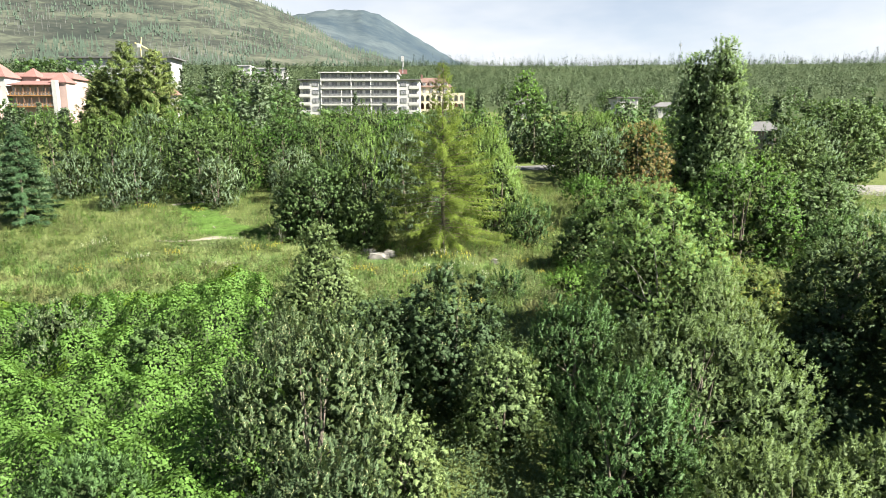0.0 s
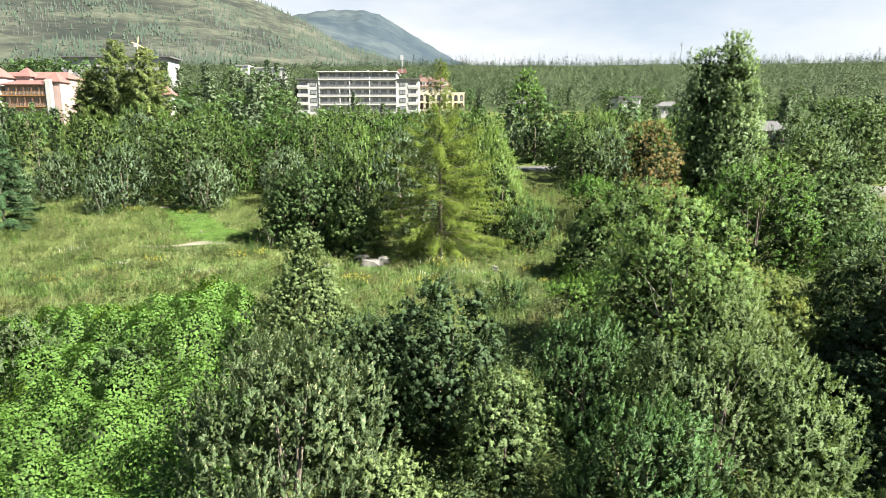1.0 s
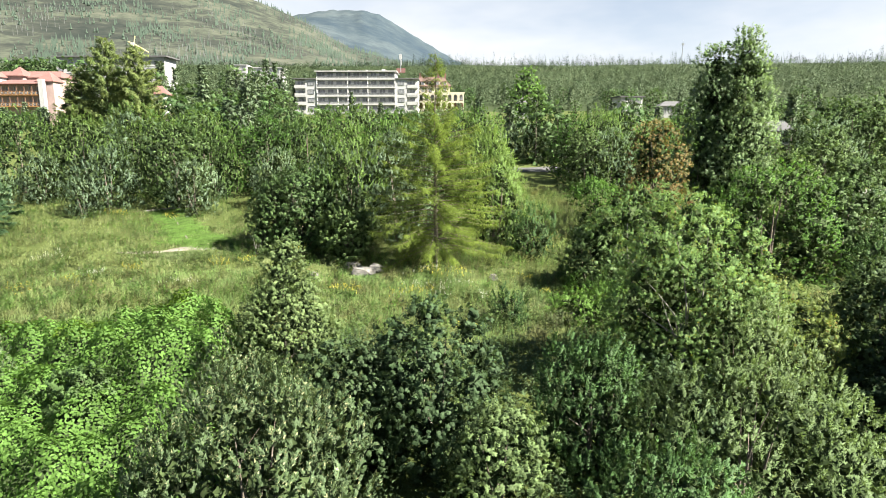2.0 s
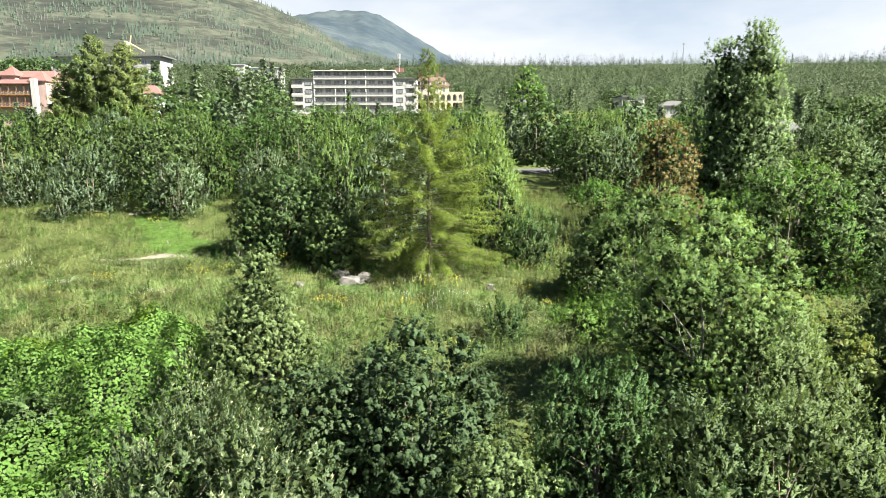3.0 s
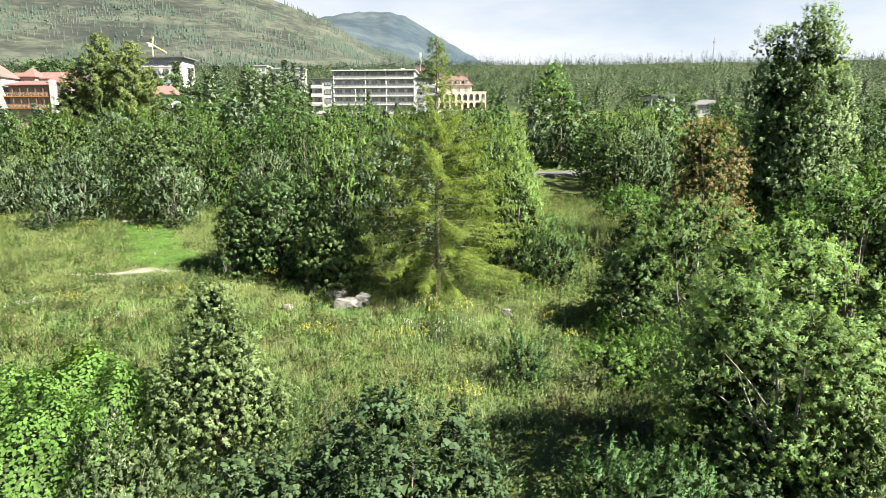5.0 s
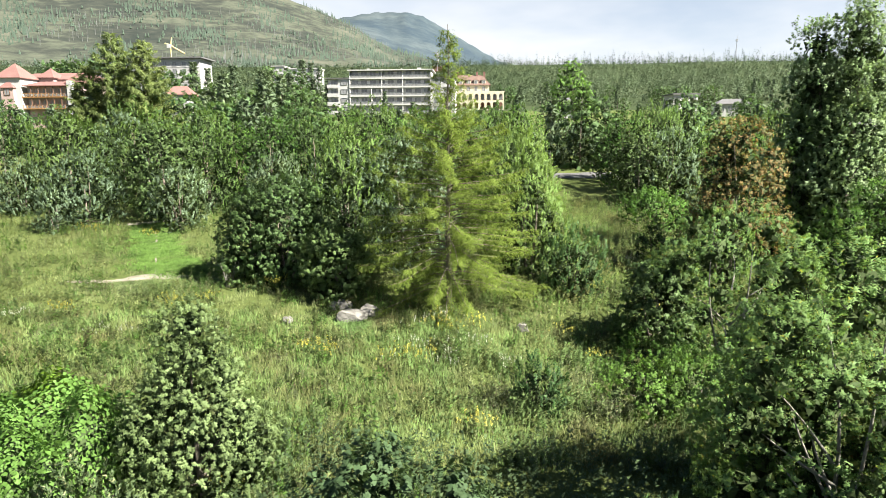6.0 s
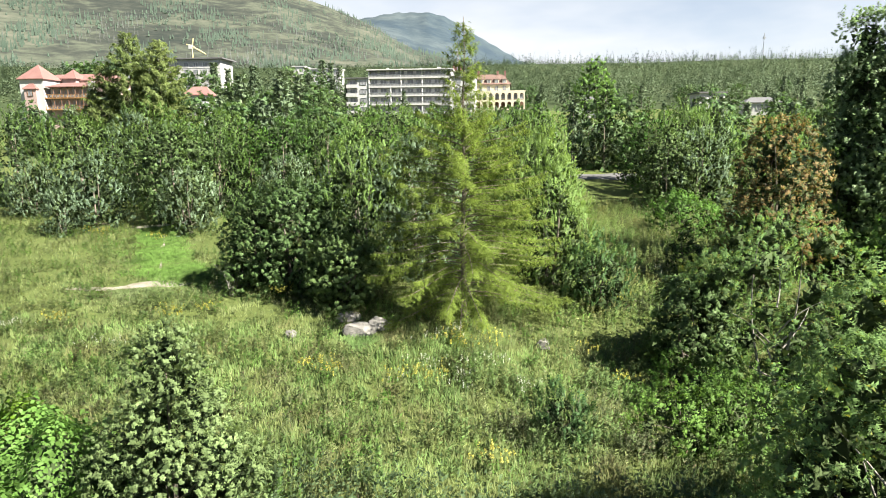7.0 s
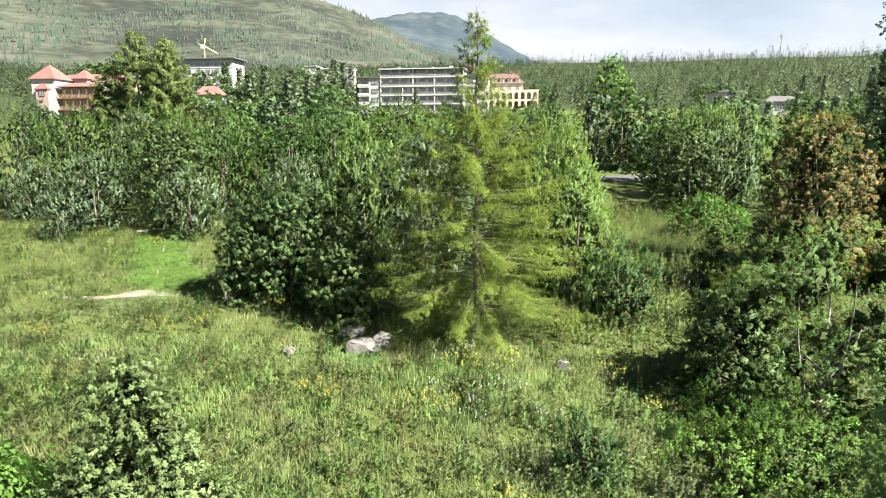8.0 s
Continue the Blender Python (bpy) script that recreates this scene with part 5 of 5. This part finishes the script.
def hip_roof(name, x0, x1, y0, y1, z0, z1, ridge, mat, parent, over=0.5, thick=0.2):
    """A hipped roof; ridge: half length of the ridge along x (0: a pyramid)."""
    cx, cy = (x0 + x1) / 2, (y0 + y1) / 2
    x0, x1, y0, y1 = x0 - over, x1 + over, y0 - over, y1 + over
    v = [(x0, y0, z0 - thick), (x1, y0, z0 - thick), (x1, y1, z0 - thick), (x0, y1, z0 - thick), (x0, y0, z0), (x1, y0, z0), (x1, y1, z0), (x0, y1, z0), (cx - ridge - 0.02, cy, z1), (cx + ridge + 0.02, cy, z1)]
    me = bpy.data.meshes.new(name)
    me.from_pydata(v, [], [(3, 2, 1, 0), (0, 1, 5, 4), (1, 2, 6, 5), (2, 3, 7, 6), (3, 0, 4, 7), (4, 5, 9, 8), (5, 6, 9), (6, 7, 8, 9), (7, 4, 8)])
    me.materials.append(mat)
    return mesh_part(name, me, parent)


def window(parent, x, z, w, h, y, frame_mat, label="", side=None):
    t, d = 0.09, 0.12
    fr = boxes("window", [(x - w / 2 - t, x + w / 2 + t, y - d, y + 0.05, z - t, z), (x - w / 2 - t, x + w / 2 + t, y - d, y + 0.05, z + h, z + h + t), (x - w / 2 - t, x - w / 2, y - d, y + 0.05, z, z + h),
                          (x + w / 2, x + w / 2 + t, y - d, y + 0.05, z, z + h), (x - 0.03, x + 0.03, y - d + 0.02, y + 0.03, z, z + h)], frame_mat, parent, label)
    boxes("pane", [(x - w / 2, x - 0.03, y - 0.03, y + 0.0, z, z + h), (x + 0.03, x + w / 2, y - 0.03, y + 0.0, z, z + h)], M_GLASS, fr)
    return fr


def railing(parent, x0, x1, y, z, mat, height=0.95, step=0.45):
    rows = [(x0, x1, y - 0.03, y + 0.03, z + height - 0.06, z + height), (x0, x1, y - 0.02, y + 0.02, z + 0.08, z + 0.12)]
    n = max(1, int((x1 - x0) / step))
    rows += [(x0 + (x1 - x0) * i / n - 0.02, x0 + (x1 - x0) * i / n + 0.02, y - 0.015, y + 0.015, z, z + height - 0.06) for i in range(n + 1)]
    return boxes("railing", rows, mat, parent)


def sanatorium():
    g = gz(-30, 226) - 1.0
    b = thing("sanatorium", -30.0, 225.0, g, "long white sanatorium with open grey loggias and flat roof", "building")
    top = 32.2 - g
    slabs = [z - g for z in (29.4, 26.55, 23.7, 20.85, 18.0)]
    boxes("wall", [(-13.7, 13.8, 1.7, 12.0, 0, top - 0.35)], M_LOGGIA, b, "grey recessed loggia wall")
    boxes("roof", [(-14.2, 14.4, -0.5, 12.4, top - 0.35, top)], M_WALL, b, "white flat roof edge")
    for z in slabs:
        boxes("balcony_slab", [(-13.7, 13.8, 0.0, 1.7, z - 0.22, z + 0.26)], M_WALL, b, "white balcony slab")
        railing(b, -13.6, 13.7, 0.08, z + 0.16, M_STEEL)
        boxes("parapet", [(-13.4, 13.5, 0.14, 0.2, z + 0.27, z + 1.0)], M_PANEL, b, "grey balcony panel")
    for px, z1 in ((-13.55, top - 0.35), (-2.8, top - 0.35), (4.2, top - 0.35), (13.65, top - 0.35), (-6.3, slabs[1] - 0.2)):
        zs = [0] + [s for s in sorted(slabs) if s < z1] + [z1 + 0.22]
        for za, zb in zip(zs, zs[1:]):
            boxes("pillar", [(px - 0.14, px + 0.14, 0.12, 1.7, za + 0.16, zb - 0.22)], M_LOGGIA, b)
    for z in slabs:
        for i in range(9):
            window(b, -12.0 + i * 3.02, z + 0.25, 1.9, 2.05, 1.68, M_STEEL)
    for x, w, h in ((-8, 0.7, 0.8), (-3, 0.5, 0.6), (3.4, 0.6, 0.7), (9.4, 1.2, 0.9)):
        boxes("chimney", [(x - w / 2, x + w / 2, 4, 4.8, top, top + h)], M_WALL, b)
    wt = 29.7 - g
    for sgn, xa, xb, xc in ((-1, -21.4, -17.6, -13.72), (1, 21.6, 17.8, 13.82)):
        lo, hi = min(xb, xc), max(xb, xc)
        boxes("wing", [(lo, hi, 0.4, 12, 0, wt - 0.3)], M_WALL, b, "white plastered wing")
        l2, h2 = min(xa, xb), max(xa, xb)
        boxes("wing_back", [(l2, h2, 1.9, 12, 0, wt - 0.3)], M_LOGGIA, b)
        boxes("wing_roof", [(l2 - 0.4, hi if sgn < 0 else h2 + 0.4, -0.1, 12.3, wt - 0.3, wt)] if sgn < 0 else [(lo, h2 + 0.4, -0.1, 12.3, wt - 0.3, wt)], M_ROOFGREY, b)
        for z in slabs[1:]:
            boxes("balcony_slab", [(l2, h2, 0.3, 1.9, z - 0.22, z + 0.16)], M_WALL, b)
            boxes("parapet", [(l2, h2, 0.28, 0.4, z + 0.17, z + 0.95)], M_WALL, b)
            window(b, (l2 + h2) / 2, z + 0.3, 1.7, 2.0, 1.88, M_STEEL)
            window(b, (lo + hi) / 2 + 0.1, z + 0.85, 1.9, 1.35, 0.38, M_STEEL)
    return b


def cell_mast():
    m = thing("antenna_mast", -14.6, 230.5, 32.2, "steel mobile antenna mast on sanatorium roof", "antenna")
    a, f = tube([(0, 0, 0), (0, 0, 6.2)], (0.16, 0.1), 8)
    mesh_part("pole", np_mesh("pole", a, f, [M_STEEL]), m)
    for x, y, z in ((0.35, 0, 4.4), (-0.35, 0.1, 4.4), (0.05, -0.4, 4.2), (0.3, -0.1, 2.4)):
        boxes("antenna_panel", [(x - 0.14, x + 0.14, y - 0.08, y + 0.08, z, z + 1.7)], M_WALL, m, "white antenna panel")
    boxes("equipment_cabin", [(-1.6, 1.4, 1.2, 3.0, 0.0, 1.5)], M_REDROOF, m, "red-brown equipment cabin")
    return m


def arched_front(name, x0, n, bay, y, z0, z1, mat, parent, depth=0.5, open_w=0.62, spring=0.55):
    """A wall of n arched bays."""
    for i in range(n):
        v, f = [], []
        xa, xb = x0 + i * bay, x0 + (i + 1) * bay
        c, hw = (xa + xb) / 2, bay * open_w / 2
        zs = z0 + (z1 - z0) * spring
        arc = [(c + hw * math.cos(t), zs + min(hw, (z1 - zs) * 0.75) * math.sin(t)) for t in np.linspace(math.pi, 0, 9)]
        inner = [(c - hw, z0)] + arc + [(c + hw, z0)]
        outer = [(xa, z0), (xa, zs)] + [(xa + (xb - xa) * k / 6, z1) for k in range(7)] + [(xb, zs), (xb, z0)]
        for yy in (y, y + depth):
            b = len(v)
            v += [(p, yy, q) for p, q in inner] + [(p, yy, q) for p, q in outer]
            m = len(inner)
            f += [(b + k, b + k + 1, b + m + k + 1, b + m + k) for k in range(m - 1)]
        b = len(v)
        v += [(p, y, q) for p, q in inner] + [(p, y + depth, q) for p, q in inner]
        m = len(inner)
        f += [(b + k, b + k + 1, b + m + k + 1, b + m + k) for k in range(m - 1)]
        mesh_part(name, np_mesh(name, v, f, [mat]), parent)


def grand_hotel():
    g = gz(0, 242) - 1.0
    b = thing("grand_hotel", 0.0, 240.0, g, "old cream hotel with arcaded front and brown dormered roof", "building")
    boxes("wall", [(-11.5, 3.0, 5.0, 15, 0, 28.6 - g)], M_CREAM, b)
    hip_roof("roof", -11.5, 3.0, 5.0, 15, 28.6 - g, 32.4 - g, 4.5, M_BROWN, b)
    for i in range(5):
        x = -10.0 + i * 2.75
        d = boxes("dormer", [(x - 0.8, x + 0.8, 5.2, 8.0, 28.6 - g, 30.3 - g)], M_CREAM, b)
        hip_roof("dormer_roof", x - 0.8, x + 0.8, 5.2, 8.0, 30.3 - g, 31.6 - g, 0, M_BROWN, d, 0.2, 0.1)
        window(b, x, 29.0 - g, 0.9, 1.0, 5.18, M_WALL)
        window(b, x, 26.2 - g, 1.0, 1.6, 4.98, M_WALL)
    for x in (-8.4, -1.5, 1.2):
        boxes("chimney", [(x - 0.35, x + 0.35, 9.4, 10.2, 31.2 - g, 33.6 - g)], M_REDROOF, b)
    # Dark colour on this wall paints the shade inside the arcade.
    boxes("arcade_back", [(-9.0, 8.2, 1.8, 4.9, 0, 25.7 - g)], M_TIMBER_SHADE, b, "arcade back wall coloured dark as shade")
    boxes("terrace", [(-9.3, 8.5, 0.0, 5.0, 25.72 - g, 26.0 - g)], M_CREAM, b)
    arched_front("arch", -9.0, 8, 2.15, 0.0, 22.9 - g, 25.7 - g, M_CREAM, b)
    arched_front("lower_arch", -9.0, 8, 2.15, 0.0, 19.9 - g, 22.88 - g, M_CREAM, b)
    boxes("plinth", [(-9.0, 8.2, 0.0, 1.8, 0, 19.88 - g)], M_CREAM, b)
    for i in range(8):
        window(b, -9.0 + 2.15 * (i + 0.5), 23.3 - g, 1.0, 1.5, 1.78, M_WALL)
    return b


def villa():
    g = gz(-124, 188) - 1.0
    b = thing("villa", -124.0, 185.0, g, "pink timbered villa with white towers and red roofs", "building")
    boxes("wall", [(-3.6, 9.2, 1.6, 10, 0, 24.6 - g)], M_PINK, b)
    boxes("upper_storey", [(-12.0, 10.5, 9.0, 18, 0, 27.2 - g)], M_PINK, b)
    hip_roof("main_roof", -12.0, 10.5, 9.0, 18, 27.2 - g, 29.4 - g, 9.0, M_REDROOF, b)
    hip_roof("roof", -3.6, 9.6, 0.2, 10, 24.75 - g, 26.2 - g, 5.0, M_REDROOF, b, 0.3)
    tw = boxes("tower", [(-11.4, -4.2, 0.0, 7.0, 0, 27.0 - g)], M_WALL, b, "white corner tower")
    hip_roof("tower_roof", -11.4, -4.2, 0.0, 7.0, 27.0 - g, 31.2 - g, 0, M_REDROOF, tw, 0.5)
    bay = boxes("bay", [(-9.6, -5.9, -0.9, 0.0, 0, 24.2 - g)], M_PINK, b)
    hip_roof("bay_roof", -9.6, -5.9, -0.9, 1.2, 24.2 - g, 25.9 - g, 0.4, M_REDROOF, bay, 0.3)
    window(b, -7.7, 22.2 - g, 1.5, 1.7, -0.92, M_TIMBER_SHADE)
    back = boxes("rear_tower", [(-3.8, 0.5, 7.2, 12.0, 0, 27.6 - g)], M_PINK, b)
    hip_roof("rear_tower_roof", -3.8, 0.5, 7.2, 12.0, 27.6 - g, 30.4 - g, 0, M_REDROOF, back, 0.5)
    boxes("corner_post", [(9.4, 10.7, -0.2, 1.2, 0, 26.0 - g)], M_WALL, b, "white corner pier")
    hip_roof("gable", 7.6, 12.4, 2.0, 7.0, 25.6 - g, 28.6 - g, 0, M_REDROOF, b, 0.3)
    boxes("gable_wall", [(7.7, 12.3, 2.1, 6.9, 0, 25.5 - g)], M_PINK, b)
    for z in (21.6, 18.4):
        boxes("gallery_floor", [(-4.15, 9.35, 0.0, 1.6, z - 0.15 - g, z + 0.1 - g)], M_ORANGE, b, "orange timber gallery")
        n = 12
        rows = [(-4.1, 9.3, 0.05, 0.12, z + 0.95 - g, z + 1.05 - g)]
        rows += [(-4.1 + 13.4 * i / n - 0.06, -4.1 + 13.4 * i / n + 0.06, 0.04, 0.13, z + 0.1 - g, z + 0.95 - g) for i in range(n + 1)]
        boxes("gallery_rail", rows, M_ORANGE, b)
        v, f = [], []
        for i in range(n):
            xa, xb = -4.0 + 13.4 * i / n, -4.0 + 13.4 * (i + 1) / n
            for p, q in (((xa, z + 0.15 - g), (xb, z + 0.9 - g)), ((xa, z + 0.9 - g), (xb, z + 0.15 - g))):
                k = len(v)
                v += [(p[0], 0.07, p[1] - 0.05), (q[0], 0.07, q[1] - 0.05), (q[0], 0.07, q[1] + 0.05), (p[0], 0.07, p[1] + 0.05)]
                f.append((k, k + 1, k + 2, k + 3))
        mesh_part("lattice", np_mesh("lattice", v, f, [M_WALL]), b, "white crossed lattice")
        for i in range(6):
            x = -2.7 + i * 2.2
            window(b, x, z + 0.6 - g, 1.0, 1.7, 1.58, M_WALL)
            boxes("post", [(x + 1.0, x + 1.2, 0.15, 0.35, z + 0.1 - g, min(z + 3.2, 24.6) - 0.15 - g)], M_TIMBER_SHADE, b)
    return b


def clinic():
    g = gz(-137, 270) - 1.0
    b = thing("clinic", -137.0, 268.0, g, "long white flat-roofed clinic above trees", "building")
    top = 42.6 - g
    boxes("wall", [(-23.0, 22.0, 0.6, 12, 0, top - 0.5)], M_WALL, b)
    boxes("roof", [(-24.0, 23.6, -0.6, 12.6, top - 0.5, top)], M_ROOFGREY, b)
    for fl in range(4):
        z = top - 3.3 - fl * 2.9
        for i in range(11):
            window(b, -21.0 + i * 4.05, z, 1.7, 1.5, 0.58, M_STEEL)
        boxes("string_course", [(-23.1, 22.1, 0.45, 0.6, z - 0.65, z - 0.45)], M_LOGGIA, b)
    return b


def far_block():
    g = gz(-103, 362) - 1
    b = thing("apartment_block", -103.0, 360.0, g, "white stepped apartment block with balconies", "building")
    top = 48.8 - g
    boxes("wall", [(-13.3, -6.5, 0, 10, 0, top)], M_WALL, b)
    boxes("roof", [(-13.6, -6.2, -0.5, 10.4, top, top + 0.4)], M_WALL, b)
    boxes("rear_wall", [(-6.5, 12.5, 3, 12, 0, top - 1.2)], M_WALL, b)
    boxes("rear_roof", [(-6.2, 13.0, 2.5, 12.4, top - 1.2, top - 0.7)], M_WALL, b)
    for fl in range(4):
        z = top - 2.6 - fl * 2.9
        for x in (-11.8, -8.2):
            window(b, x, z, 1.5, 1.6, -0.02, M_STEEL)
        boxes("balcony", [(-13.2, -9.9, -1.1, -0.02, z - 0.5, z + 0.4)], M_WALL, b)
        for i in range(5):
            window(b, -4.5 + i * 3.6, z - 1.2, 1.6, 1.4, 2.98, M_STEEL)
    return b


def chalet(name, label, x, y, w, d, zt, ridge_z, wall, roof, flat=False, turn=0.0, wins=3, cat="house"):
    g = gz(x, y) - 0.6
    b = thing(name, x, y, g, label, cat, "", turn)
    h = zt - g
    boxes("wall", [(-w / 2, w / 2, 0, d, 0, h)], wall, b)
    if flat:
        boxes("roof", [(-w / 2 - 0.5, w / 2 + 0.5, -0.6, d + 0.5, h, h + 0.4)], roof, b)
    else:
        hip_roof("roof", -w / 2, w / 2, 0, d, h, ridge_z - g, w * 0.28, roof, b)
    for i in range(wins):
        window(b, -w / 2 + w * (i + 0.5) / wins, h - 2.2, min(1.3, w / wins * 0.6), 1.4, -0.02, M_WALL)
        if h > 6:
            window(b, -w / 2 + w * (i + 0.5) / wins, h - 5.0, min(1.3, w / wins * 0.6), 1.4, -0.02, M_WALL)
    return b


def crane():
    g = gz(-133, 286)
    b = thing("crane", -133.0, 285.0, g, "yellow crane boom rising behind clinic", "crane")
    a, f = tube([(-2.0, 0, 0), (-2.0, 0, 49.5 - g)], (0.35, 0.3), 6)
    mesh_part("tower", np_mesh("tower", a, f, [M_CRANE]), b)
    for nm, p, q, r0 in (("boom", (-2.6, 0, 50.0 - g), (4.2, 0, 46.2 - g), 0.42), ("jib", (-2.0, 0, 49.0 - g), (-1.2, 0, 53.0 - g), 0.3), ("counter_jib", (-2.0, 0, 49.8 - g), (-4.4, 0, 50.6 - g), 0.4)):
        a, f = tube([p, q], (r0, r0 * 0.8), 5)
        mesh_part(nm, np_mesh(nm, a, f, [M_CRANE]), b)
    boxes("cab", [(-3.2, -1.8, -0.9, 0.7, 48.6 - g, 50.2 - g)], M_WALL, b)
    return b


sanatorium()
cell_mast()
grand_hotel()
villa()
clinic()
far_block()
crane()
chalet("chalet", "white house with flat grey roof among trees", 61.4, 209, 7.4, 7, 22.2, 0, M_WALL, M_ROOFGREY, True, 8)
chalet("guesthouse", "low white guesthouse with grey roof", 76.5, 211, 9.6, 7, 19.6, 21.2, M_WALL, M_ROOFGREY, False, -4, 4)
chalet("cottage", "brown cottage with grey roof behind poplar", 56.4, 110, 4.6, 6, 10.8, 12.5, M_PINK, M_ROOFGREY, False, -20, 2)
chalet("bungalow", "small house with faded red roof in trees", -75.8, 171, 6.0, 6, 21.0, 23.2, M_WALL, M_REDROOF, False, 10, 2)
chalet("farmhouse", "white house with grey roof under limes", 27.5, 205, 6.5, 6, 19.6, 22.2, M_WALL, M_ROOFGREY, False, 0, 2)
mast = thing("radio_mast", 238.0, 640.0, gz(238, 640), "thin radio mast on wooded ridge", "mast")
a, f = tube([(0, 0, 0), (0, 0, 25.0)], (0.4, 0.2), 6)
mesh_part("pole", np_mesh("pole", a, f, [M_STEEL]), mast)
boxes("platform", [(-0.9, 0.9, -0.9, 0.9, 20.0, 22.0)], M_STEEL, mast)

# ---- dead shrub beside the hazel ----
ds = thing("dead_shrub", -14.6, 54.6, gz(-14.6, 54.6), "bare grey dead shrub beside dark hazel", "shrub")
rd = np.random.default_rng(95)
for i in range(14):
    th, ln = rd.uniform(0, 6.28), rd.uniform(0.9, 2.2)
    a, f = tube(bent(rd, (0.1 * math.cos(th), 0.1 * math.sin(th), 0), (ln * 0.45 * math.cos(th), ln * 0.45 * math.sin(th), ln), 6, 0.1), np.linspace(0.03, 0.006, 6), 5)
    mesh_part("twig", np_mesh("twig", a, f, [M_PALEBARK], None, True), ds)
